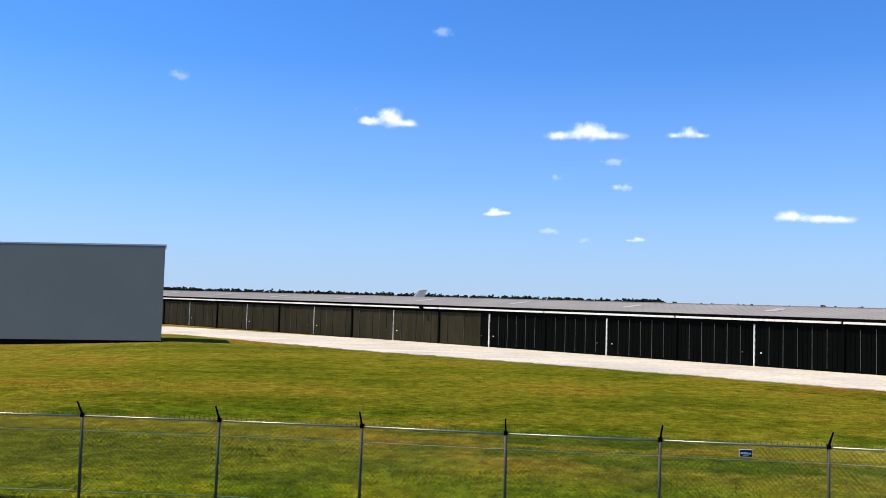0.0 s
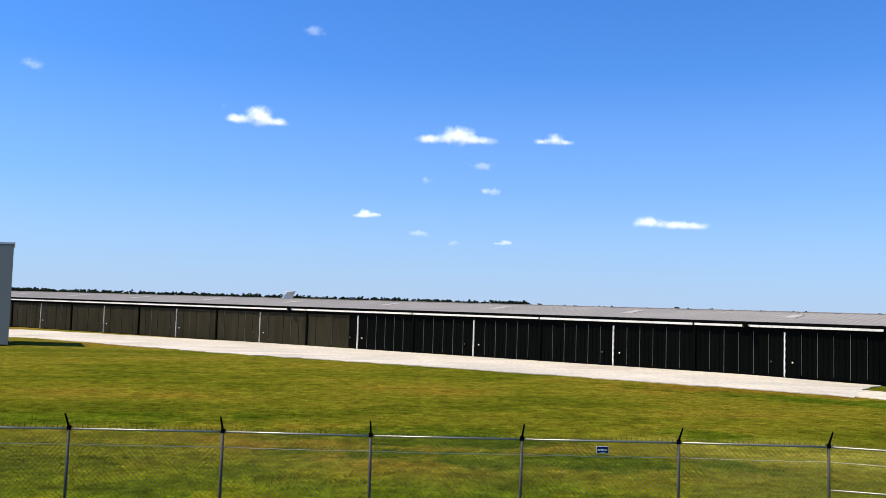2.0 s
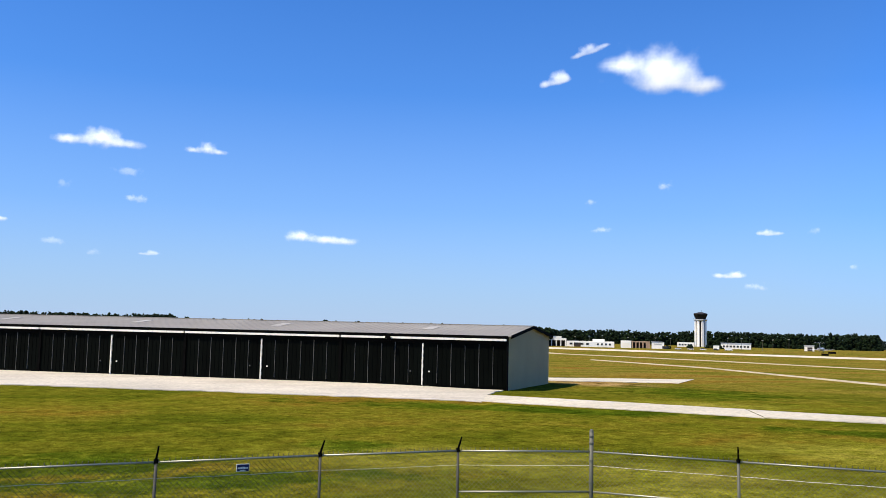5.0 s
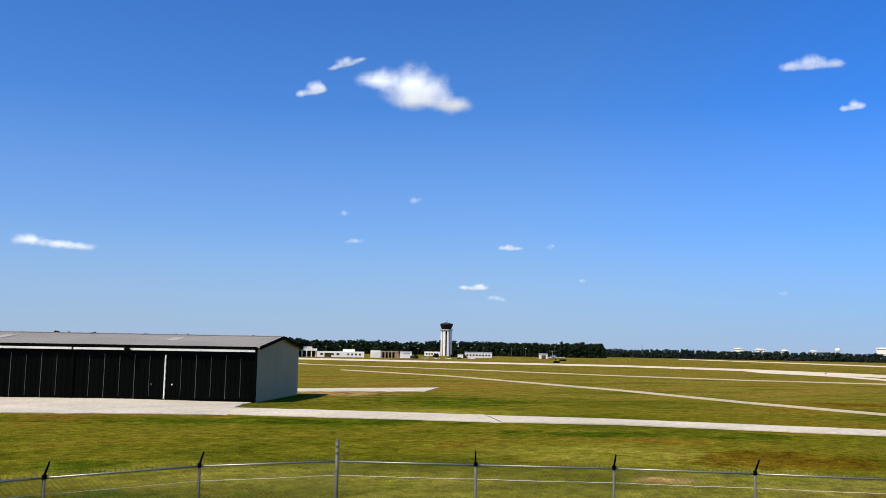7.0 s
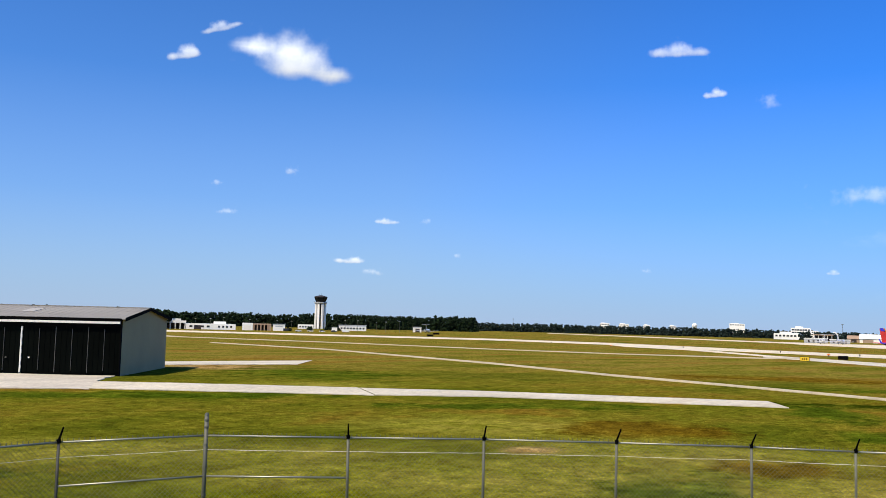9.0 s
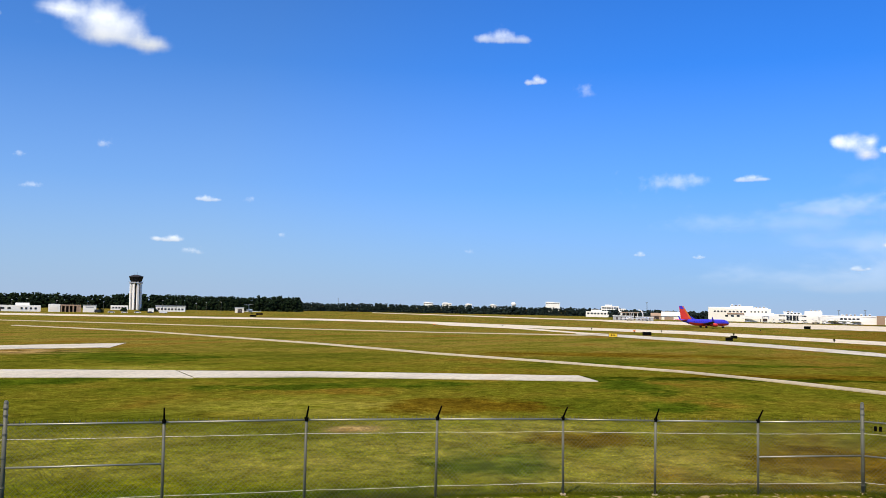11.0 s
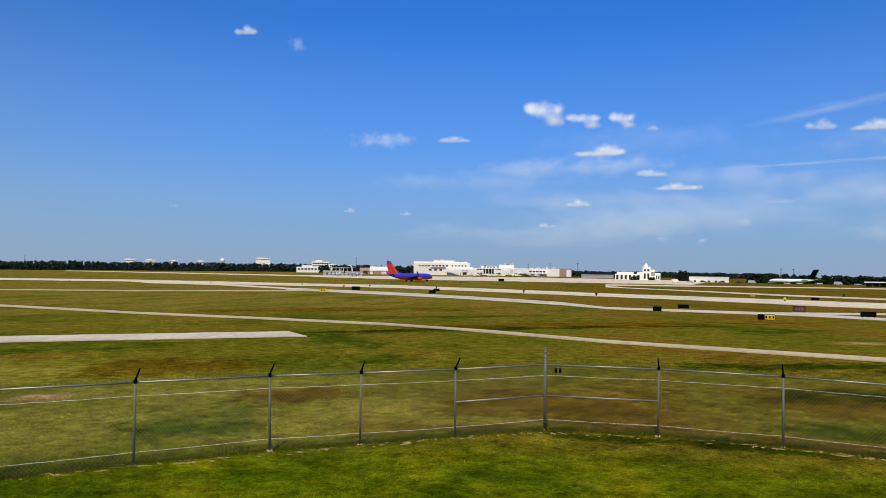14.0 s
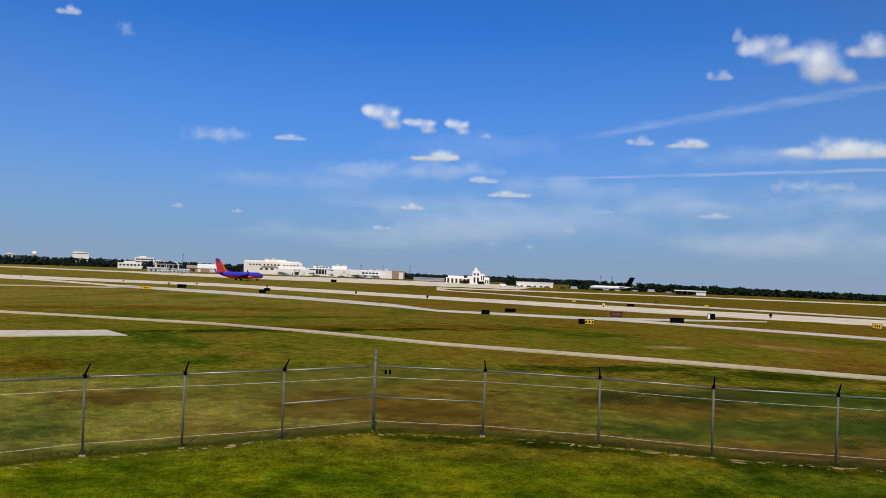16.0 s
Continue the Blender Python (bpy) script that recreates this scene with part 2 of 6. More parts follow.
GRASS = grass_material()
CONCRETE = concrete_material("concrete", (0.64, 0.57, 0.45), 42)
LANE_CONC = concrete_material("lane_concrete", (0.68, 0.60, 0.45), 58)
RUNWAY_CONC = concrete_material("runway_concrete", (0.80, 0.68, 0.48), 25)
PATH_CONC = concrete_material("path_concrete", (0.60, 0.49, 0.29))
GALV = worn("galvanised_steel", (0.14, 0.135, 0.10), 0.6, 0.1, 0.2, 2.0, 30.0)
RAIL = worn("galvanised_rail", (0.38, 0.36, 0.29), 0.45, 0.65, 0.15, 2.0, 30.0)
POST_DARK = worn("dark_post", (0.075, 0.07, 0.06), 0.7, 0.1, 0.25, 3.0, 30.0)
WIRE = worn("galvanised_wire", (0.11, 0.11, 0.062), 0.6, 0.2, 0.2, 2.0, 30.0)
WIRE_PALE = worn("tension_wire", (0.58, 0.54, 0.46), 0.6, 0.0, 0.2, 2.0, 30.0)
DOOR_BLACK = worn("black_door_paint", (0.0018, 0.0028, 0.0022), 0.85, 0, 0.35, 0.8, 7.0, 0.04, (1, 1, 0.25))
DOOR_OLIVE = worn("weathered_door_paint", (0.034, 0.030, 0.017), 0.85, 0, 0.25, 0.8, 7.0, 0.06, (1, 1, 0.25))
SEAM = worn("bare_seam_metal", (0.11, 0.11, 0.10), 0.5, 0.3, 0.25, 3.0, 20.0)
BLACK_TRIM = worn("black_trim", (0.003, 0.003, 0.003), 0.9, 0, 0.3, 2.0, 10.0, 0.03)
WHITE_TRIM = worn("white_metal", (0.92, 0.87, 0.76), 0.6, 0, 0.1, 1.0, 10.0)
ROOF_GREY = worn("galvalume_roof", (0.30, 0.275, 0.235), 0.75, 0.0, 0.12, 0.2, 5.0)
SKYLIGHT = worn("translucent_panel", (0.47, 0.43, 0.36), 0.5, 0, 0.08, 0.6, 8.0)
GABLE = worn("grey_siding", (0.35, 0.29, 0.145), 0.75, 0, 0.07, 0.3, 6.0)
GREY_WALL = worn("pale_panel_wall", (0.175, 0.195, 0.175), 0.75, 0, 0.05, 0.15, 4.0)
COPING = worn("coping", (0.5, 0.5, 0.5), 0.5, 0.2, 0.1)
WHITE = worn("white_plaster", (0.95, 0.91, 0.83), 0.8, 0, 0.06, 0.05, 1.0)
CREAM = worn("cream_plaster", (0.92, 0.86, 0.74), 0.8, 0, 0.08, 0.05, 1.0)
TAN = worn("tan_brick", (0.40, 0.27, 0.18), 0.85, 0, 0.12, 0.1, 1.5)
DARK_GLASS = material("dark_glazing", (0.02, 0.025, 0.03), 0.12, 0, 0.6)
# dark coat of doors and grilles; also paints in shade of bays and recesses
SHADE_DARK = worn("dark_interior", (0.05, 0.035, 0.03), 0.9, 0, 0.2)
SIGN_BLACK = worn("black_sign_face", (0.004, 0.0035, 0.0035), 0.9, 0, 0.2, spec=0.04)
SIGN_RED = worn("dark_red_sign_face", (0.12, 0.02, 0.02), 0.5, 0, 0.2)
SIGN_YELLOW = worn("yellow_sign_face", (0.85, 0.55, 0.03), 0.5, 0, 0.08)
SIGN_WHITE = worn("white_sign_face", (0.8, 0.8, 0.78), 0.5, 0, 0.05)
SIGN_BLUE = worn("blue_sign_face", (0.004, 0.009, 0.07), 0.6, 0, 0.08, 4.0, 30.0)
SIGN_ORANGE = worn("orange_marker", (0.8, 0.22, 0.03), 0.5, 0, 0.08)
JET_BLUE = worn("jet_blue_paint", (0.06, 0.05, 0.62), 0.3, 0, 0.05, 0.2, 2.0, 0.5, relief=0.0)
JET_RED = worn("jet_red_paint", (0.72, 0.05, 0.035), 0.3, 0, 0.05, 0.2, 2.0, 0.5, relief=0.0)
JET_ORANGE = worn("jet_orange_paint", (0.85, 0.20, 0.02), 0.3, 0, 0.05, 0.2, 2.0, 0.5, relief=0.0)
JET_GREY = worn("jet_grey_metal", (0.4, 0.41, 0.43), 0.35, 0.4, 0.08, 0.2, 2.0)
JET_WHITE = worn("jet_white_paint", (0.8, 0.8, 0.8), 0.3, 0, 0.04, 0.2, 2.0)
RUBBER = material("tyre_rubber", (0.02, 0.02, 0.02), 0.9)
BARK = worn("bark", (0.09, 0.07, 0.05), 0.95, 0, 0.3, 0.5, 4.0)


def foliage_material(name, lo, hi):
    m = material(name, lo, 0.9, 0, 0.15)
    g = m.node_tree.nodes.new("ShaderNodeNewGeometry")
    a = noise_out(m, coords(m), 0.35, 4, 0.7)
    c1 = ramp_out(m, g.outputs["Random Per Island"], [(0.1, lo), (0.9, hi)])
    base_from(m, mix_out(m, 1.0, c1, ramp_out(m, a, [(0.3, (0.6,)), (0.7, (1.25,))]), "MULTIPLY"))
    return m


LEAF = foliage_material("woodland_leaf", (0.004, 0.010, 0.003), (0.012, 0.025, 0.007))
# distance haze is put into this leaf colour: paler and bluer
LEAF_HAZED = foliage_material("hazed_far_leaf", (0.010, 0.018, 0.015), (0.020, 0.032, 0.024))


# ---- mesh helpers ----
def part(name, bm, mat, parent=None, label=""):
    me = bpy.data.meshes.new(name)
    bm.normal_update()
    bm.to_mesh(me)
    bm.free()
    me.materials.append(mat)
    ob = new(name, me)
    ob.parent = parent
    return tagged(ob, label)


def empty(name, label, category, m=None, group="", kind=""):
    ob = new(name)
    if m is not None:
        ob.matrix_world = m
    return tagged(ob, label, category, group, kind)


def box(bm, c, s, rz=0.0, rx=0.0, ry=0.0, bevel=0.0):
    """A box of size s about c."""
    m = Matrix.LocRotScale(Vector(c), Euler((rx, ry, rz)), Vector(s))
    r = bmesh.ops.create_cube(bm, size=1.0, matrix=m)
    if bevel:
        es = list({e for v in r["verts"] for e in v.link_edges})
        bmesh.ops.bevel(bm, geom=es, offset=bevel, segments=1, affect="EDGES")
    return bm


def rod(bm, a, b, r, n=8, r2=None):
    """A round bar from a to b."""
    a, b = Vector(a), Vector(b)
    d = b - a
    m = Matrix.Translation((a + b) / 2) @ d.to_track_quat("Z", "Y").to_matrix().to_4x4()
    bmesh.ops.create_cone(bm, cap_ends=True, segments=n, radius1=r, radius2=r if r2 is None else r2, depth=d.length, matrix=m)
    return bm


def prism(bm, foot, z0, z1):
    """An upright prism over a footprint; z0, z1 numbers, or lists of heights."""
    n = len(foot)
    lo = z0 if isinstance(z0, (list, tuple)) else [z0] * n
    hi = z1 if isinstance(z1, (list, tuple)) else [z1] * n
    a = [bm.verts.new((x, y, z)) for (x, y), z in zip(foot, lo)]
    b = [bm.verts.new((x, y, z)) for (x, y), z in zip(foot, hi)]
    for i in range(n):
        j = (i + 1) % n
        bm.faces.new((a[i], a[j], b[j], b[i]))
    bm.faces.new(b)
    bm.faces.new(a[::-1])
    bmesh.ops.recalc_face_normals(bm, faces=bm.faces)
    return bm


def loft(bm, rings, cap=True):
    """A skin over rings of equal count."""
    vs = [[bm.verts.new(p) for p in ring] for ring in rings]
    for a, b in zip(vs, vs[1:]):
        n = len(a)
        for i in range(n):
            bm.faces.new((a[i], a[(i + 1) % n], b[(i + 1) % n], b[i]))
    if cap:
        bm.faces.new(vs[0][::-1])
        bm.faces.new(vs[-1])
    bmesh.ops.recalc_face_normals(bm, faces=bm.faces)
    return bm


def smooth(ob):
    for p in ob.data.polygons:
        p.use_smooth = True
    return ob


def step(u):
    u = min(1.0, max(0.0, u))
    return u * u * (3 - 2 * u)


def ground_z(x, y):
    """The airfield falls away to the east of the mound, and on beyond the far trees."""
    r, a = math.hypot(x, y), math.degrees(math.atan2(x, y))
    side = step((a - 26) / 9) * (1 - step((a - 165) / 10))
    z = -6.5 * min(1.0, max(0.0, (r - 60) / 400)) * side
    # a slight fall along the southern fence, and a swale before the grey building
    z -= (0.19 * step((a - 58) / 20) + 0.08 * step((a - 106) / 10)) * step((r - 13) / 8) * (1 - step((r - 29) / 16)) * (1 - step((a - 150) / 25))
    z -= 1.0 * min(1.0, max(0.0, (-17.0 - a) / 10)) * step((r - 45) / 32) * (1 - step((-50 - a) / 40))
    return z - side * max(0.0, r - 1150) * (0.003 + 0.0105 * step((a - 88) / 10))


def lump(x, y):
    return 0.05 * noise.noise((x * 0.25, y * 0.25, 0)) if 6 < math.hypot(x, y) < 32 else 0.0


def polar(az, d):
    """Plan place at a bearing (degrees to the left of +y) and distance."""
    return (-math.sin(radians(az)) * d, math.cos(radians(az)) * d)


# ---- ground ----
def build_ground():
    radii = [0, 4, 8, 12, 15, 18, 21, 24, 27, 30, 34, 38, 43, 48, 54, 60, 64, 68, 72, 76, 86, 97, 110, 125, 142, 160, 180, 205,
             235, 270, 310, 360, 410, 460, 520, 620, 800, 1100, 1600, 2400, 3400, 4700]
    n = 360
    bm = bmesh.new()
    mid = bm.verts.new((0, 0, ground_z(0, 0)))
    last = None
    for r in radii[1:]:
        ring = []
        for k in range(n):
            a = 2 * math.pi * k / n
            x, y = r * math.sin(a), r * math.cos(a)
            ring.append(bm.verts.new((x, y, ground_z(x, y) + lump(x, y))))
        for k in range(n):
            j = (k + 1) % n
            if last is None:
                bm.faces.new((mid, ring[j], ring[k]))
            else:
                bm.faces.new((last[k], last[j], ring[j], ring[k]))
        last = ring
    bmesh.ops.recalc_face_normals(bm, faces=bm.faces)
    ob = smooth(part("ground", bm, GRASS))
    return tagged(ob, "mown airfield grass, green with dry yellow and brown patches", "grass", kind="structure")


build_ground()


def narrowed(sides, k):
    """The same strip, k times as wide."""
    out = ([], [])
    for p, q in zip(*sides):
        m = ((p[0] + q[0]) / 2, (p[1] + q[1]) / 2)
        for side, v in zip(out, (p, q)):
            side.append(tuple(m[c] + (v[c] - m[c]) * k for c in (0, 1)))
    return out


def pave(name, sides, lift, mat, label, category="pavement"):
    """A strip of paving with thickness between two edges, following the ground."""
    a, b = sides
    rows = []
    for i in range(len(a) - 1):
        near = min(math.hypot(*a[i]), math.hypot(*b[i + 1])) < 120
        steps = max(1, int(max(math.dist(a[i], a[i + 1]), math.dist(b[i], b[i + 1])) / (1.2 if near else 4)))
        for k in range(steps):
            u = k / steps
            pair = [tuple(p[i][c] + (p[i + 1][c] - p[i][c]) * u for c in (0, 1)) for p in (a, b)]
            # grass creeps unevenly over the edges
            creep = [0.03 + 0.05 * noise.noise((pair[n][0] * 1.3, pair[n][1] * 1.3, n * 9.0)) for n in (0, 1)]
            rows.append([tuple(pair[n][c] + (pair[1 - n][c] - pair[n][c]) * creep[n] for c in (0, 1)) for n in (0, 1)])
    rows.append([a[-1], b[-1]])
    bm = bmesh.new()
    grid = []
    for p, q in rows:
        grid.append([(p[0] + (q[0] - p[0]) * k / 8, p[1] + (q[1] - p[1]) * k / 8) for k in range(9)])
    top = [[bm.verts.new((x, y, ground_z(x, y) + lift)) for x, y in row] for row in grid]
    low = [[bm.verts.new((row[k][0], row[k][1], ground_z(*row[k]) - 0.3)) for k in (0, 8)] for row in grid]
    for i in range(len(top) - 1):
        for k in range(8):
            bm.faces.new((top[i][k], top[i][k + 1], top[i + 1][k + 1], top[i + 1][k]))
        bm.faces.new((low[i][0], top[i][0], top[i + 1][0], low[i + 1][0]))
        bm.faces.new((top[i][8], low[i][1], low[i + 1][1], top[i + 1][8]))
    bmesh.ops.recalc_face_normals(bm, faces=bm.faces)
    ob = part(name, bm, mat)
    return tagged(ob, label, category, kind="structure")


pave("pavement", ([(-75, 150), (-37, 119.5), (-20, 108), (3, 92), (25, 72), (40.5, 57.8), (34.8, 52.1)],
                  [(-75, 128), (-28, 95.5), (-17, 85.0), (-8.7, 77.0), (9.0, 64.3), (23.5, 52.6), (30.6, 46.5)]), 0.05, CONCRETE,
     "sunlit pale concrete apron in front of the hangar doors")
pave("road", narrowed(([(34.8, 52.1), (44.1, 37.8)], [(30.6, 46.5), (40.2, 33.0)]), 0.9), 0.05, LANE_CONC,
     "pale concrete lane leaving the apron", "road")
pave("road", narrowed(([(44.14, 37.72), (48.7, 31.0), (56.3, 15.4)], [(40.24, 32.94), (44.7, 27.7), (52.1, 12.8)]), 0.82), 0.055, LANE_CONC,
     "pale concrete lane ending in the grass", "road")
pave("pavement", ([(50, 84), (61.5, 79.3), (80.3, 76.0)], [(46, 78), (55.3, 71.9), (68.6, 67.0)]), 0.05, LANE_CONC,
     "pale concrete stub behind the hangar", "pavement")
pave("road", narrowed(([(175.0, 205.0), (144.2, 132.2), (122.6, 96.8), (102.6, 63.9), (83.5, 37.3), (76.8, 25.3), (68.2, 10.7), (54.4, -5.0), (46.8, -18.1), (37.8, -31.4)],
              [(160.0, 190.0), (130.9, 120.1), (110.4, 87.2), (92.5, 57.6), (76.6, 34.4), (71.0, 23.3), (63.5, 9.9), (51.1, -4.7), (43.5, -16.9), (35.0, -29.4)]), 0.55),
     0.06, PATH_CONC, "narrow pale perimeter track curving through the grass", "road")
pave("road", narrowed(([(310.0, 420.0), (250.6, 222.6), (215.3, 134.2), (212.0, 93.3), (232.6, 64.0), (262.0, 62.0)],
              [(270.0, 365.0), (222.7, 197.3), (196.1, 122.4), (194.0, 86.4), (207.4, 55.0), (225.0, 52.0)]), 0.6),
     0.06, PATH_CONC, "thin pale taxiway edge across the grass", "road")
pave("road", narrowed(([(380.0, 560.0), (450.8, 400.8), (498.4, 310.9), (501.3, 222.9), (459.2, 72.3), (245.0, -22.0), (183.6, -63.9), (140.0, -116.0)],
              [(330.0, 500.0), (403.8, 358.9), (445.8, 278.0), (444.7, 197.7), (294.9, 46.4), (186.2, -16.8), (133.0, -46.3), (98.0, -85.0)]), 0.85),
     0.06, RUNWAY_CONC, "broad pale concrete runway crossing the airfield", "runway")
pave("road", narrowed(([(477.5, 219.6), (438.8, 156.2), (264.6, 67.3)],
              [(443.7, 204.1), (334.4, 119.0), (230.6, 58.7)]), 0.75),
     0.08, RUNWAY_CONC, "pale taxiway slanting off the runway", "taxiway")
pave("road", narrowed(([(288.0, 79.0), (223.1, 35.3), (178.0, 10.4), (143.6, -5.2), (117.6, -10.6), (106.7, -31.3), (66.0, -59.0)],
              [(229.1, 62.8), (174.1, 27.5), (145.1, 8.5), (121.2, -4.4), (108.3, -9.8), (97.0, -28.5), (61.0, -55.0)]), 0.8),
     0.05, LANE_CONC, "pale concrete taxiway beside the runway", "taxiway")
pave("road", narrowed(([(113.0, -17.2), (108.3, -25.0), (112.8, -41.1), (118.4, -56.8)],
              [(104.2, -15.9), (97.9, -25.9), (104.0, -37.9), (113.3, -54.3)]), 0.8),
     0.03, LANE_CONC, "short pale concrete link between the taxiways", "taxiway")
pave("road", narrowed(([(508.5, -45.5), (275.1, -78.8), (177.5, -109.7), (150.0, -125.0)],
              [(446.6, -40.0), (238.3, -68.2), (161.0, -99.5), (135.0, -114.0)]), 0.75),
     0.08, RUNWAY_CONC, "second pale taxiway beyond the runway", "taxiway")
pave("road", narrowed(([(540.6, -48.4), (523.6, -184.9), (484.2, -299.1), (450, -380)],
              [(493.8, -44.2), (492.8, -174.0), (444.7, -274.7), (412, -345)]), 0.75),
     0.05, RUNWAY_CONC, "far pale taxiway near the terminal apron", "taxiway")
pave("road", narrowed(([(919.3, 497.0), (880.0, 353.5), (800.0, 193.9), (740.0, 110.0)],
              [(821.9, 444.3), (717.2, 278.9), (640.0, 150.0), (600.0, 90.0)]), 0.4),
     0.05, RUNWAY_CONC, "far end of a pale runway before the woods", "runway")
pave("pavement", ([(770.0, 215.0), (770.0, 130.0), (800.0, 22.1), (790.0, -20.3), (760.0, -75.6), (715.0, -150.0)],
                  [(665.0, 155.0), (610.0, 90.3), (590.0, 44.4), (575.6, -6.0), (562.0, -42.0), (545.0, -100.0)]),
     0.04, RUNWAY_CONC, "wide pale apron in front of the terminal", "apron")



# ---- hangar row ----
HN, HU, HG = Vector((39.74, 56.73)), Vector((-0.743, 0.669)), Vector((0.756, 0.655))
BAY, DEPTH, EAVE, RIDGE, BAYS = 13.5, 15.7, 4.08, 4.88, 10


def hp(s, d):
    """Plan place s metres along the hangar's front and d metres in."""
    return tuple(HN + HU * s + HG * d)


def slab(bm, s0, s1, d0, d1, z0, z1):
    return prism(bm, [hp(s0, d0), hp(s1, d0), hp(s1, d1), hp(s0, d1)], z0, z1)


def build_hangar():
    hangar = empty("hangar", "long low hangar row with black sliding doors and grey roof", "hangar",
                   Matrix.Translation((HN.x, HN.y, 0)))
    inv = hangar.matrix_world.inverted()

    def add(name, bm, mat, parent=hangar, label=""):
        bm.transform(inv)
        return part(name, bm, mat, parent, label)

    total = BAY * BAYS
    for s0 in (0.0, total - 0.25):
        bm = bmesh.new()
        zs = [EAVE - 0.06, RIDGE - 0.06, EAVE - 0.06]
        pts = [hp(s0, 0.12), hp(s0, DEPTH / 2), hp(s0, DEPTH - 0.05)]
        pts2 = [hp(s0 + 0.25, 0.12), hp(s0 + 0.25, DEPTH / 2), hp(s0 + 0.25, DEPTH - 0.05)]
        prism(bm, pts + pts2[::-1], -0.7, zs + zs[::-1])
        add("wall", bm, GABLE, hangar, "plain grey metal gable wall")
    bm = bmesh.new()
    slab(bm, 0.25, total - 0.25, DEPTH - 0.25, DEPTH, -0.7, EAVE - 0.08)
    add("wall", bm, GABLE, hangar, "grey metal back wall")
    # roof of two pitches with standing ribs
    for front in (True, False):
        d_low, d_top = (-0.18, DEPTH / 2) if front else (DEPTH + 0.3, DEPTH / 2)
        z_low = EAVE - 0.04
        bm = bmesh.new()
        prism(bm, [hp(-0.25, d_low), hp(total + 0.25, d_low), hp(total + 0.25, d_top), hp(-0.25, d_top)],
              [z_low - 0.07, z_low - 0.07, RIDGE - 0.07, RIDGE - 0.07], [z_low, z_low, RIDGE, RIDGE])
        n = int(total / 0.6) if front else 0
        fold = []
        for k in range(n):
            s = (k + 0.5) * total / n
            fold += [(s - 0.05, 0.004), (s - 0.03, 0.022), (s + 0.03, 0.022), (s + 0.05, 0.004)]
        rows = [[bm.verts.new((*hp(s, d), z + h)) for s, h in fold] for d, z in ((d_low, z_low), (d_top, RIDGE))]
        for k in range(len(fold) - 1):
            bm.faces.new((rows[0][k], rows[0][k + 1], rows[1][k + 1], rows[1][k]))
        roof = add("roof", bm, ROOF_GREY, hangar, "ribbed grey metal roof pitch")
        if front:
            for k in range(10):
                s = (0.53 + 0.985 * k) * BAY
                f0, f1 = 0.42, 0.72
                z0, z1 = z_low + (RIDGE - z_low) * f0 + 0.04, z_low + (RIDGE - z_low) * f1 + 0.04
                d0, d1 = d_low + (d_top - d_low) * f0, d_low + (d_top - d_low) * f1
                b2 = bmesh.new()
                prism(b2, [hp(s, d0), hp(s + 0.85, d0), hp(s + 0.85, d1), hp(s, d1)], [z0 - 0.02, z0 - 0.02, z1 - 0.02, z1 - 0.02], [z0, z0, z1, z1])
                add("skylight", b2, SKYLIGHT, roof, "pale translucent roof panel")
        else:
            b2 = bmesh.new()
            slab(b2, -0.25, total + 0.25, DEPTH / 2 - 0.18, DEPTH / 2 + 0.18, RIDGE + 0.01, RIDGE + 0.07)
            add("ridge_cap", b2, ROOF_GREY, roof)
    # gable edge trim
    for s0 in (-0.3, total + 0.25):
        for d_low in (-0.19, DEPTH + 0.31):
            bm = bmesh.new()
            prism(bm, [hp(s0, d_low), hp(s0 + 0.05, d_low), hp(s0 + 0.05, DEPTH / 2), hp(s0, DEPTH / 2)],
                  [EAVE - 0.24, EAVE - 0.24, RIDGE - 0.2, RIDGE - 0.2], [EAVE + 0.02, EAVE + 0.02, RIDGE + 0.05, RIDGE + 0.05])
            add("gable_trim", bm, BLACK_TRIM, hangar, "dark gable edge trim")
    # eave gutter, white track cover, dark header
    for k in range(BAYS):
        s0, s1 = k * BAY, (k + 1) * BAY
        bm = bmesh.new()
        slab(bm, s0, s1 - 0.02, -0.26, -0.185, EAVE - 0.2, EAVE - 0.03)
        add("gutter", bm, BLACK_TRIM, hangar, "dark eave gutter")
        bm = bmesh.new()
        slab(bm, s0 + 0.09, s1 - 0.09, -0.36, -0.12, EAVE - 0.43, EAVE - 0.265)
        n = 30
        for i in range(n):
            s = s0 + 0.3 + i * (BAY - 0.6) / n
            slab(bm, s, s + 0.05, -0.39, -0.35, EAVE - 0.42, EAVE - 0.275)
        add("track_cover", bm, WHITE_TRIM, hangar, "bright white ribbed track cover")
        bm = bmesh.new()
        slab(bm, s0, s1 - 0.01, -0.1, 0.1, EAVE - 0.72, EAVE - 0.1)
        add("header", bm, BLACK_TRIM, hangar)
        # jamb post
        bm = bmesh.new()
        slab(bm, s0 - 0.1 + (0.1 if k == 0 else 0), s0 + 0.1, -0.2, 0.12, -0.4, EAVE - 0.22)
        add("post", bm, BLACK_TRIM, hangar, "black steel door post")
        # two leaves with upright seams
        for half in (0, 1):
            a = s0 + 0.08 + half * (BAY / 2 - 0.02)
            b = a + BAY / 2 - 0.14
            aged = k >= 4 or (k == 3 and half == 1)
            n = 6
            paint = DOOR_OLIVE if aged else DOOR_BLACK
            bm = bmesh.new()
            slab(bm, a, b, -0.02, 0.05, -0.3, EAVE - 0.7)
            door = add("door", bm, DOOR_OLIVE if aged else DOOR_BLACK, hangar,
                       "faded olive-brown sliding door leaf" if aged else "black sliding door leaf")
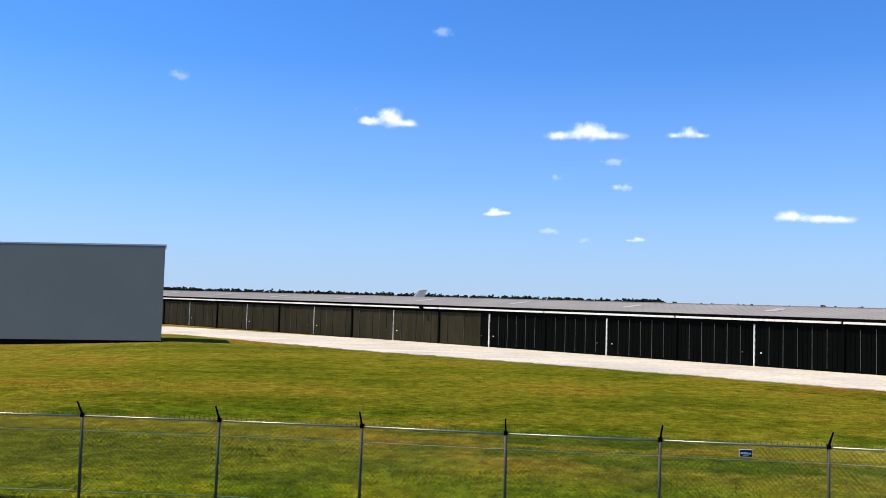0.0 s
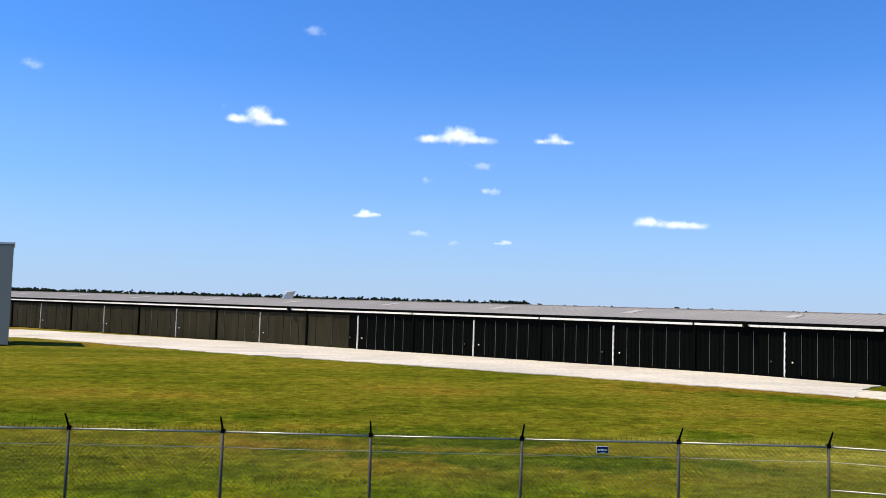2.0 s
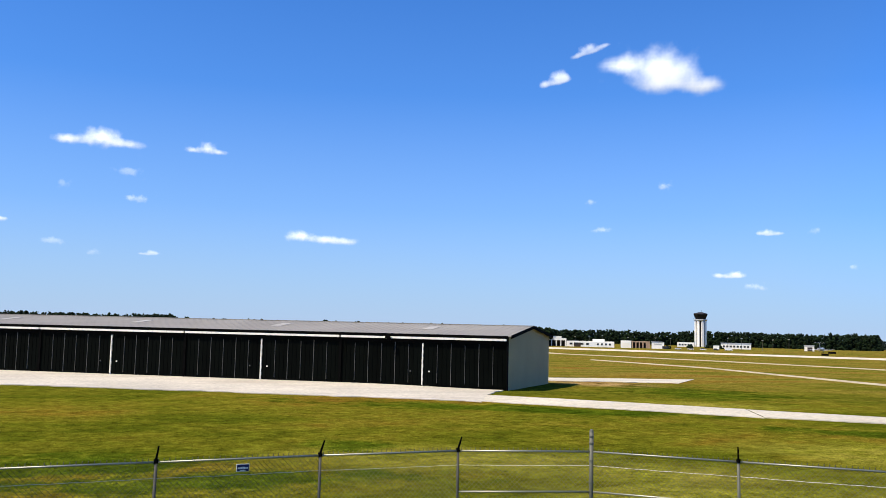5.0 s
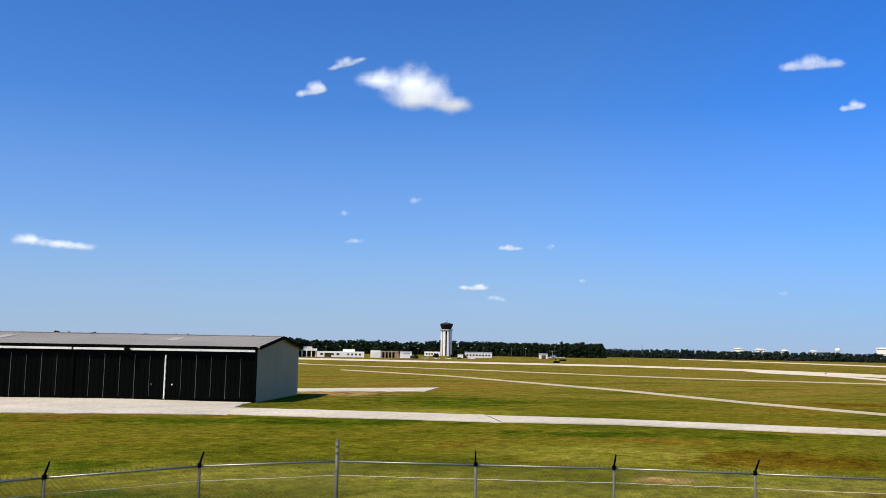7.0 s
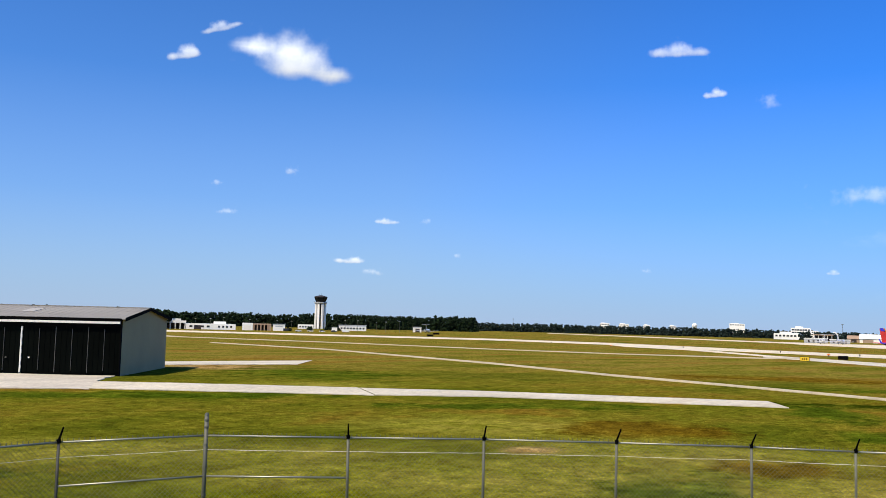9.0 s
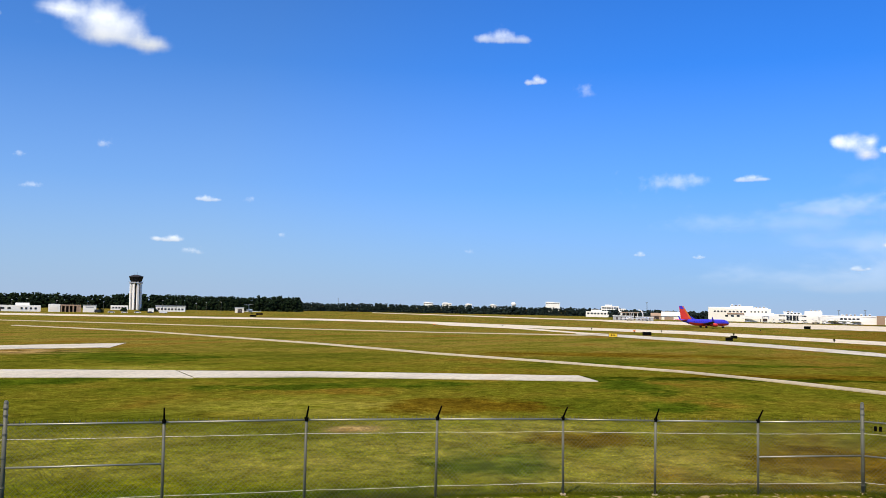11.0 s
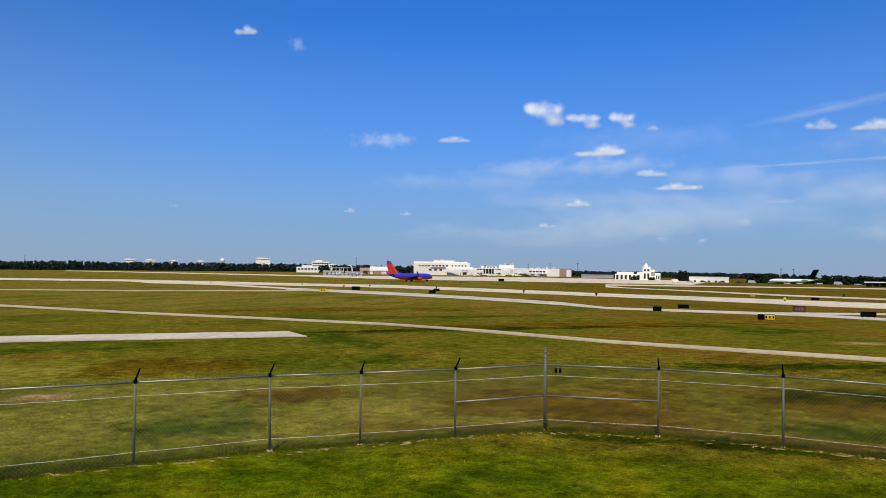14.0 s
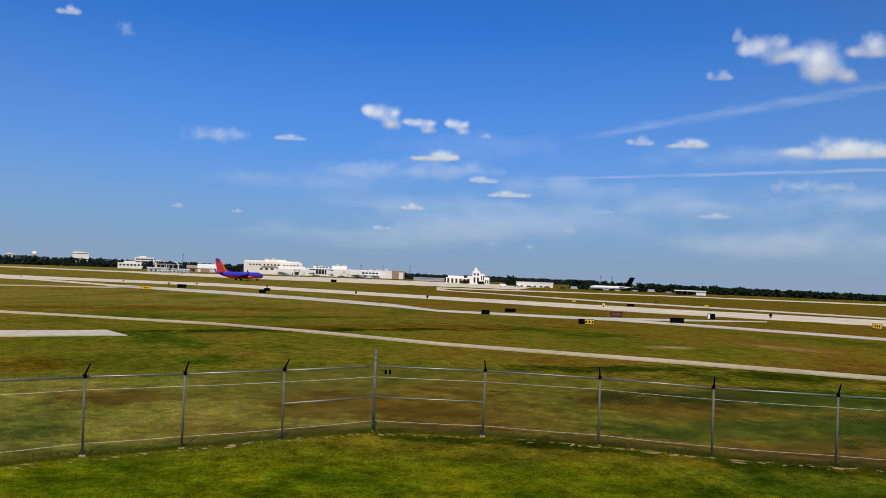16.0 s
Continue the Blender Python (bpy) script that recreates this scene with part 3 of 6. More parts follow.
            for i in range(n):
                p0, p1 = a + (b - a) * i / n, a + (b - a) * (i + 1) / n
                bm = bmesh.new()
                slab(bm, p0 + 0.01, p1 - 0.03, -0.06 - 0.025 * (i % 2), -0.02, 0.08, EAVE - 0.72)
                for j in () if aged else (1, 2):
                    q = p0 + (p1 - p0) * j / 3
                    slab(bm, q - 0.02, q + 0.02, -0.085 - 0.025 * (i % 2), -0.06 - 0.025 * (i % 2), 0.1, EAVE - 0.74)
                add("panel", bm, DOOR_BLACK if (k == 3 and half == 1 and i == 0) else paint, door)
            for i in range(1, n):
                if aged and (i + k) % 3:
                    continue
                s = a + (b - a) * i / n - 0.015
                bm = bmesh.new()
                w = 0.035 if i % 2 == 0 else 0.022
                slab(bm, s - w / 2, s + w / 2, -0.115, -0.05, 0.1 + 0.14 * (i % 2), EAVE - (0.85 if i % 2 else 0.72))
                add("seam", bm, SEAM, door, "bare metal seam")
            bm = bmesh.new()
            s = a + (0.9 if half else b - a - 0.5)
            slab(bm, s - 0.045, s + 0.045, -0.16, -0.08, 1.08, 1.19)
            add("handle", bm, WHITE_TRIM if half == 0 else SEAM, door, "small latch plate")
        # pale strip where the leaves meet, painted in short dashes
        bm = bmesh.new()
        s = s0 + BAY / 2
        rings = []
        for i in range(12):
            z, hgt = 0.08 + i * (EAVE - 0.8) / 12, (EAVE - 0.8) / 12
            w = (0.06 if i % 2 else 0.035) if k < 4 else 0.02
            for zz in (z, z + hgt * 0.92):
                rings.append([(*hp(s - w, -0.06), zz), (*hp(s - w, -0.17), zz), (*hp(s + (0.04 if k < 4 else 0.02), -0.17), zz), (*hp(s + (0.04 if k < 4 else 0.02), -0.06), zz)])
        loft(bm, rings)
        add("astragal", bm, WHITE_TRIM, hangar, "white strip where the doors meet")
    for s in (0.70 * BAY, 4.16 * BAY):
        bm = bmesh.new()
        slab(bm, s - 0.16, s + 0.16, -0.7, -0.45, EAVE - 0.42, EAVE - 0.12)
        slab(bm, s - 0.26, s + 0.02, -0.62, -0.5, EAVE - 0.62, EAVE - 0.36)
        rod(bm, (*hp(s, -0.42), EAVE - 0.2), (*hp(s, -0.2), EAVE - 0.3), 0.04)
        add("floodlight", bm, BLACK_TRIM, hangar, "dark floodlight under the eave")


build_hangar()


def build_grey_building():
    front = [(-26.2, 82.3), (-62.0, 89.6)]
    side = Vector((-0.30, 0.954))
    back = [tuple(Vector(p) + side * 7) for p in front]
    hall = empty("warehouse", "tall pale grey windowless metal building beside the apron", "building", Matrix.Translation((*front[0], 0)))
    inv = hall.matrix_world.inverted()
    bm = bmesh.new()
    prism(bm, [front[0], front[1], back[1], back[0]], -1.3, 8.85)
    bm.transform(inv)
    part("wall", bm, GREY_WALL, hall, "smooth blue-grey wall panels")
    bm = bmesh.new()
    c = sum((Vector(p) for p in front + back), Vector((0, 0))) / 4
    grown = [tuple(c + (Vector(p) - c) * 1.006) for p in (front[0], front[1], back[1], back[0])]
    prism(bm, grown, 8.86, 9.0)
    bm.transform(inv)
    part("coping", bm, COPING, hall, "thin pale coping")
    # black strip added for the shadow line along the wall's foot
    bm = bmesh.new()
    grown = [tuple(c + (Vector(p) - c) * 1.003) for p in (front[0], front[1], back[1], back[0])]
    prism(bm, grown, -1.3, [ground_z(*p) + 0.1 for p in grown])
    bm.transform(inv)
    part("plinth", bm, BLACK_TRIM, hall, "black strip for the shadow line at the wall foot")


build_grey_building()

# ---- chain-link fence ----
POSTS = [(-13.6, 18.6), (-10.65, 18.58), (-7.74, 18.55), (-4.85, 18.39), (-1.85, 18.14), (1.1, 17.74), (4.1, 17.45), (7.33, 17.15), (10.38, 16.73),
         (13.1, 15.53), (15.06, 13.12), (16.98, 10.82), (19.11, 8.6), (21.54, 6.24), (22.67, 4.21), (23.9, 1.87), (25.48, -0.55), (24.95, -3.61), (23.89, -6.64), (22.82, -9.4), (22.03, -12.37), (21.07, -15.32)]
CORNERS = (9, 16)
RAIL_Z = 1.83


def bay_mesh(p, q):
    """Woven diamonds between two posts, with twisted ends along the top."""
    p, q = Vector(p), Vector(q)
    length = (q - p).length
    e = (q - p) / length
    verts, faces = [], []
    nrm = Vector((e.y, -e.x))
    r = 0.0031

    def wire(s0, z0, s1, z1, off, rr=r):
        i = len(verts)
        dx, dz = s1 - s0, z1 - z0
        m = math.hypot(dx, dz)
        ux, uz = -dz / m * rr, dx / m * rr
        for s, z in ((s0, z0), (s1, z1)):
            for k, (cu, cn) in enumerate(((1, -0.6), (-1, -0.6), (0, 1))):
                pt = p + e * (s + ux * cu) + nrm * (off + rr * cn)
                verts.append((pt.x, pt.y, z + uz * cu))
        for k in range(3):
            j = (k + 1) % 3
            faces.append((i + k, i + j, i + 3 + j, i + 3 + k))

    low, top, pitch = 0.06, RAIL_Z + 0.03, 0.105
    rise = top - low
    n = int((length + rise) / pitch) + 1
    for d in (1, -1):
        for k in range(n):
            s0 = k * pitch - (rise if d > 0 else 0)
            a, b = (s0, low), (s0 + d * rise, top)
            if d < 0:
                a, b = (k * pitch, low), (k * pitch - rise, top)
            lo, hi = sorted((a[0], b[0]))
            if hi <= 0.02 or lo >= length - 0.02:
                continue
            def cut(s):
                t = (s - a[0]) / (b[0] - a[0])
                return (s, a[1] + (b[1] - a[1]) * t)
            if a[0] < 0: a = cut(0.0)
            if b[0] < 0: b = cut(0.0)
            if a[0] > length: a = cut(length)
            if b[0] > length: b = cut(length)
            if math.hypot(a[0] - b[0], a[1] - b[1]) > 0.03:
                wire(*a, *b, 0.003 * d)
    for k in range(int(length / pitch)):
        s = (k + 0.5) * pitch
        wire(s, RAIL_Z, s + 0.012, RAIL_Z + 0.075, 0.0, 0.0065)
        wire(s + 0.02, RAIL_Z, s + 0.002, RAIL_Z + 0.065, 0.0, 0.0065)
    return verts, faces


def build_fence():
    runs = [(0, 9), (9, 16), (16, len(POSTS) - 1)]
    for i0, i1 in runs:
        ox, oy = POSTS[i0]
        org = Matrix.Translation((ox, oy, 0))
        inv = org.inverted()
        foot_z = [ground_z(*p) for p in POSTS]
        fence = empty("chain_link_fence", "galvanised chain-link fence with raked arms, standing in rough grass", "fence", org, group="perimeter fence runs")

        def add(name, bm, mat, parent=fence, label=""):
            bm.transform(inv)
            return part(name, bm, mat, parent, label)

        for i in range(i0, i1 + 1):
            x, y = POSTS[i]
            if i in CORNERS and i == i0 and i != 0:
                continue
            a, b = POSTS[max(0, i - 1)], POSTS[min(len(POSTS) - 1, i + 1)]
            t = (Vector(b) - Vector(a)).normalized()
            out = Vector((-t.y, t.x))                    # towards the mound
            if out.dot(Vector((x, y))) > 0:
                out = -out
            bm = bmesh.new()
            if i in CORNERS:
                rod(bm, (x, y, -0.2), (x, y, 2.27), 0.045, 12)
                post = smooth(add("post", bm, GALV, fence, "stout galvanised corner post"))
                bm = bmesh.new()
                rod(bm, (x, y, 2.27), (x, y, 2.32), 0.05, 12, 0.03)
                add("post_cap", bm, GALV, post)
                for z in (0.2, 0.55, 1.15, 1.62, 2.0, 2.15):
                    bm = bmesh.new()
                    rod(bm, (x, y, z), (x, y, z + 0.035), 0.054, 12)
                    add("tension_band", bm, GALV, post)
            else:
                lean = 0.02 * math.sin(i * 2.3)
                rod(bm, (x, y, -0.2), (x + t.x * lean, y + t.y * lean, RAIL_Z + 0.02), 0.031, 10)
                post = smooth(add("post", bm, POST_DARK if i < 9 else GALV, fence))
                foot = Vector((x + t.x * lean, y + t.y * lean))
                tip = foot + out * 0.27
                bm = bmesh.new()
                rod(bm, (foot.x, foot.y, RAIL_Z - 0.02), (foot.x, foot.y, RAIL_Z + 0.06), 0.045, 10)
                rod(bm, (foot.x, foot.y, RAIL_Z + 0.04), (tip.x, tip.y, RAIL_Z + 0.33), 0.024, 6, 0.016)
                add("arm", bm, BLACK_TRIM, post, "dark raked arm")
            bm = bmesh.new()
            rod(bm, (x, y, -0.1), (x, y, 0.02), 0.085, 10, 0.075)
            footing = add("footing", bm, PATH_CONC, post)
            for ob in [post, footing] + [c for c in post.children if c is not footing]:
                ob.data.transform(Matrix.Translation((0, 0, foot_z[i])))
        for i in range(i0, i1):
            p, q = POSTS[i], POSTS[i + 1]
            bm = bmesh.new()
            za, zb = foot_z[i], foot_z[i + 1]
            rod(bm, (*p, RAIL_Z + za), (*q, RAIL_Z + zb), 0.021, 10)
            smooth(add("top_rail", bm, RAIL, fence, "bright galvanised top rail"))
            for z, sag in ((1.53, 0.008), (0.29, 0.01)):
                rings = []
                for k in range(61):
                    u = k / 60
                    x, y, zz = p[0] + (q[0] - p[0]) * u, p[1] + (q[1] - p[1]) * u, z + za + (zb - za) * u - sag * math.sin(u * math.pi) + 0.003 * math.sin(u * 30 + i)
                    w = 0.0068 if k % 2 else 0.0036
                    rings.append([(x, y, zz + w), (x + w, y + w, zz - w * 0.5), (x - w, y - w, zz - w * 0.5)])
                bm = loft(bmesh.new(), rings)
                add("tension_wire", bm, WIRE_PALE, fence, "pale tension wire")
            if i in (8, 9, 15, 16):
                bm = bmesh.new()
                rod(bm, (*p, 0.96 + za), (*q, 0.96 + zb), 0.021, 10)
                smooth(add("brace_rail", bm, RAIL, fence, "galvanised brace rail"))
            v, f = bay_mesh(p, q)
            v = [(a, b, c + za + (zb - za) * math.dist((a, b), p) / math.dist(p, q)) for a, b, c in v]
            me = bpy.data.meshes.new("wire_mesh")
            me.from_pydata([(a - ox, b - oy, c) for a, b, c in v], [], f)
            me.materials.append(WIRE)
            ob = new("wire_mesh", me)
            ob.parent = fence
            tagged(ob, "woven wire diamonds")


build_fence()


def fence_sign(x, y, yaw, w, h, z, face, band, label):
    m = pose(x, y, z, 0, 0, yaw)
    s = empty("notice_plate", label, "sign", m)
    bm = bmesh.new()
    box(bm, (0, 0, 0), (w, 0.012, h), bevel=0.004)
    part("plate", bm, SIGN_WHITE if band else face, s)
    if band:
        bm = bmesh.new()
        box(bm, (0, -0.009, 0.0), (w * 0.92, 0.005, h * 0.86))
        part("face", bm, face, s, "deep blue face")
        for k, (zz, ww, hh) in enumerate(((0.09, 0.2, 0.06), (-0.02, 0.8, 0.22), (-0.26, 0.45, 0.07))):
            n = 1 if k != 1 else 7
            for j in range(n):
                bm = bmesh.new()
                cx = 0 if n == 1 else (-ww / 2 + (j + 0.5) * ww / n) * w
                box(bm, (cx, -0.014, zz * h * 1.2), (w * ww / n * (0.72 if n > 1 else 1), 0.004, h * hh))
                part("text_bar", bm, SIGN_WHITE, s)
    return s


fence_sign(5.75, 17.27, -5, 0.255, 0.15, 1.66, SIGN_BLUE, True, "small blue and white notice wired to the fence")
for dx in (0.0, 0.12):
    fence_sign(25.40 - dx * 0.19, -0.85 - dx * 0.98, -100, 0.07, 0.13, 1.49, SIGN_BLACK, False, "tiny dark tag wired to the fence")


# ---- trees ----
def ico():
    bm = bmesh.new()
    bmesh.ops.create_icosphere(bm, subdivisions=1, radius=1.0)
    v = np.array([x.co[:] for x in bm.verts])
    f = np.array([[w.index for w in p.verts] for p in bm.faces])
    bm.free()
    return v, f


ICO_V, ICO_F = ico()


def woods(name, label, runs, mat, seed):
    """Belts of trees; each run: bearings, distance, top heights at both ends, base height, spacing, rows."""
    rng = np.random.default_rng(seed)
    V, F, count = [], [], 0
    for az0, az1, d, h0, h1, base, gap, rows in runs:
        n = max(2, int(abs(radians(az1 - az0)) * d / gap))
        for row in range(rows):
            for k in range(n):
                u = (k + rng.uniform(-0.4, 0.4)) / n
                az, dist = az0 + (az1 - az0) * u, d + row * 14 + rng.uniform(-6, 6)
                cx, cy = polar(az, dist)
                swell = noise.noise((az * 1.7, row * 3.1, seed)) * 0.22 + noise.noise((az * 0.35, 7.0, seed)) * 0.12
                top = (h0 + (h1 - h0) * min(1, max(0, u)) - base) * (0.9 + swell * 0.7 + rng.uniform(-0.06, 0.1)) + base
                tall = max(2.0, top - base)
                crown = gap * rng.uniform(1.0, 1.6)
                m = int(rng.integers(36, 46))
                for q in range(m):
                    w = (q + rng.uniform(0, 1)) / m
                    spread = crown * math.sqrt(max(0.05, 1 - max(0, w - 0.35) ** 2 * 2.0)) * 0.85
                    a = rng.uniform(0, 2 * math.pi)
                    rad = min(crown * rng.uniform(0.16, 0.36) * (1.1 - 0.5 * w), tall * 0.3)
                    c = np.array([cx + math.cos(a) * spread * rng.uniform(0, 0.9), cy + math.sin(a) * spread * rng.uniform(0, 0.9), base + tall * w - rad * 0.75])
                    jit = 1 + rng.uniform(-0.28, 0.28, (len(ICO_V), 1))
                    V.append(ICO_V * jit * [rad, rad, rad * rng.uniform(0.7, 1.0)] + c)
                    F.append(ICO_F + count)
                    count += len(ICO_V)
    V, F = np.concatenate(V), np.concatenate(F)
    me = bpy.data.meshes.new(name)
    me.from_pydata(V.tolist(), [], F.tolist())
    me.materials.append(mat)
    return tagged(new(name, me), label, "trees", kind="stuff")


FAR_Z = -6.5
woods("woods", "dark green belt of trees beyond the hangar roof", [(20, -14, 700, 9.9, 11.2, 0, 3.6, 4), (-14, -38, 700, 9.8, 9.2, 0, 5.0, 1)], LEAF, 3)
woods("woods", "dense dark green woods behind the control tower", [(-35, -46, 960, 8.4, 8.6, FAR_Z, 5.0, 3), (-46, -57.1, 940, 9.2, 9.6, FAR_Z, 4.4, 4)], LEAF, 5)
woods("woods", "low distant line of dark trees at the airfield edge", [(-57, -77.6, 1060, 4.2, 3.8, FAR_Z, 4.2, 2)], LEAF_HAZED, 8)
woods("woods", "scattered dark trees behind the terminal", [(-77, -83.5, 1000, 3.0, 2.6, FAR_Z, 6.0, 2), (-92, -106, 900, 0.0, -0.8, FAR_Z, 5.0, 2)], LEAF_HAZED, 11)
woods("copse", "rounded dark tree beside the storage hangar", [(-99.6, -100.4, 700, 2.2, 2.0, FAR_Z, 3.2, 1)], LEAF, 21)
woods("shrubs", "dark shrubs in front of the stepped building", [(-96.85, -97.3, 722, -2.8, -3.0, FAR_Z, 2.2, 1), (-97.9, -98.3, 722, -3.6, -3.4, FAR_Z, 2.2, 1)], LEAF, 22)
woods("woods", "long dark line of trees along the far boundary", [(-104, -130, 660, 0.8, -2.6, FAR_Z - 0.8, 5.0, 2)], LEAF, 14)


# ---- control tower ----
def ring(n, r, z, turn=0.0):
    return [(r * math.cos(2 * math.pi * (k + turn) / n), r * math.sin(2 * math.pi * (k + turn) / n), z) for k in range(n)]


def build_tower():
    d = 900
    x, y = polar(-47.0, d)
    t = empty("control_tower", "white concrete control tower with a dark glazed cab", "control tower", pose(x, y, FAR_Z, 0, 0, -47) @ Matrix.Diagonal((1.0, 1.0, 0.885, 1)))
    bm = bmesh.new()
    loft(bm, [ring(8, 4.4, 0, 0.5), ring(8, 4.4, 28.2, 0.5)])
    part("shaft", bm, SHADE_DARK, t, "dark recessed shaft core")
    for k in range(8):
        bm = bmesh.new()
        a = 2 * math.pi * k / 8 + math.pi / 8
        box(bm, (5.0 * math.cos(a), 5.0 * math.sin(a), 14.2), (1.5, 2.1, 28.4), rz=a, bevel=0.15)
        part("pier", bm, WHITE, t, "white concrete pier")
    bm = bmesh.new()
    loft(bm, [ring(8, 6.4, 28.4, 0.5), ring(8, 6.8, 29.0, 0.5), ring(8, 6.8, 30.0, 0.5), ring(8, 6.0, 30.1, 0.5)])
    part("gallery", bm, COPING, t, "pale gallery ring")
    bm = bmesh.new()
    for k in range(16):
        a = 2 * math.pi * k / 16
        rod(bm, (6.7 * math.cos(a), 6.7 * math.sin(a), 30.0), (6.7 * math.cos(a), 6.7 * math.sin(a), 31.1), 0.06, 5)
    part("railing", bm, BLACK_TRIM, t)
    bm = bmesh.new()
    loft(bm, [ring(8, 5.2, 30.1, 0.5), ring(8, 5.4, 31.2, 0.5), ring(8, 6.9, 35.4, 0.5)])
    cab = part("cab", bm, material("cab_glazing", (0.008, 0.009, 0.011), 0.3, 0, 0.2), t, "dark outward-leaning cab glass")
    for k in range(8):
        a = 2 * math.pi * (k + 0.5) / 8
        bm = bmesh.new()
        rod(bm, (5.45 * math.cos(a), 5.45 * math.sin(a), 31.2), (6.95 * math.cos(a), 6.95 * math.sin(a), 35.4), 0.14, 6)
        part("mullion", bm, BLACK_TRIM, cab)
    bm = bmesh.new()
    loft(bm, [ring(8, 7.1, 35.4, 0.5), ring(8, 7.1, 36.2, 0.5), ring(8, 4.0, 37.2, 0.5), ring(8, 1.2, 37.9, 0.5)])
    part("cab_roof", bm, worn("cab_roof_paint", (0.035, 0.03, 0.03), 0.8), t, "brownish cab roof")
    bm = bmesh.new()
    rod(bm, (0.8, 0, 37.5), (0.8, 0, 40.5), 0.08, 5)
    rod(bm, (-1.5, 0.5, 37.2), (-1.5, 0.5, 39.2), 0.06, 5)
    part("antenna", bm, BLACK_TRIM, t)


build_tower()


# ---- far buildings ----
def block(parent, name, x0, x1, z0, z1, depth, mat, label="", y0=0.0):
    bm = bmesh.new()
    box(bm, ((x0 + x1) / 2, y0 + depth / 2, (z0 + z1) / 2), (x1 - x0, depth, z1 - z0))
    return part(name, bm, mat, parent, label)


def window_row(parent, x0, x1, n, z0, z1, fill=0.6, y=-0.06, mat=None):
    w = (x1 - x0) / n
    for k in range(n):
        bm = bmesh.new()
        box(bm, (x0 + (k + 0.5) * w, y, (z0 + z1) / 2), (w * fill, 0.16, z1 - z0))
        part("window", bm, mat or DARK_GLASS, parent)


def far_building(name, az0, az1, d, label, category, base=FAR_Z):
    """An empty whose x runs along the front from az0 to az1, y away."""
    a, b = Vector(polar(az0, d)), Vector(polar(az1, d))
    e = b - a
    yaw = math.degrees(math.atan2(e.y, e.x))
    return empty(name, label, category, pose(a.x, a.y, base, 0, 0, yaw)), e.length


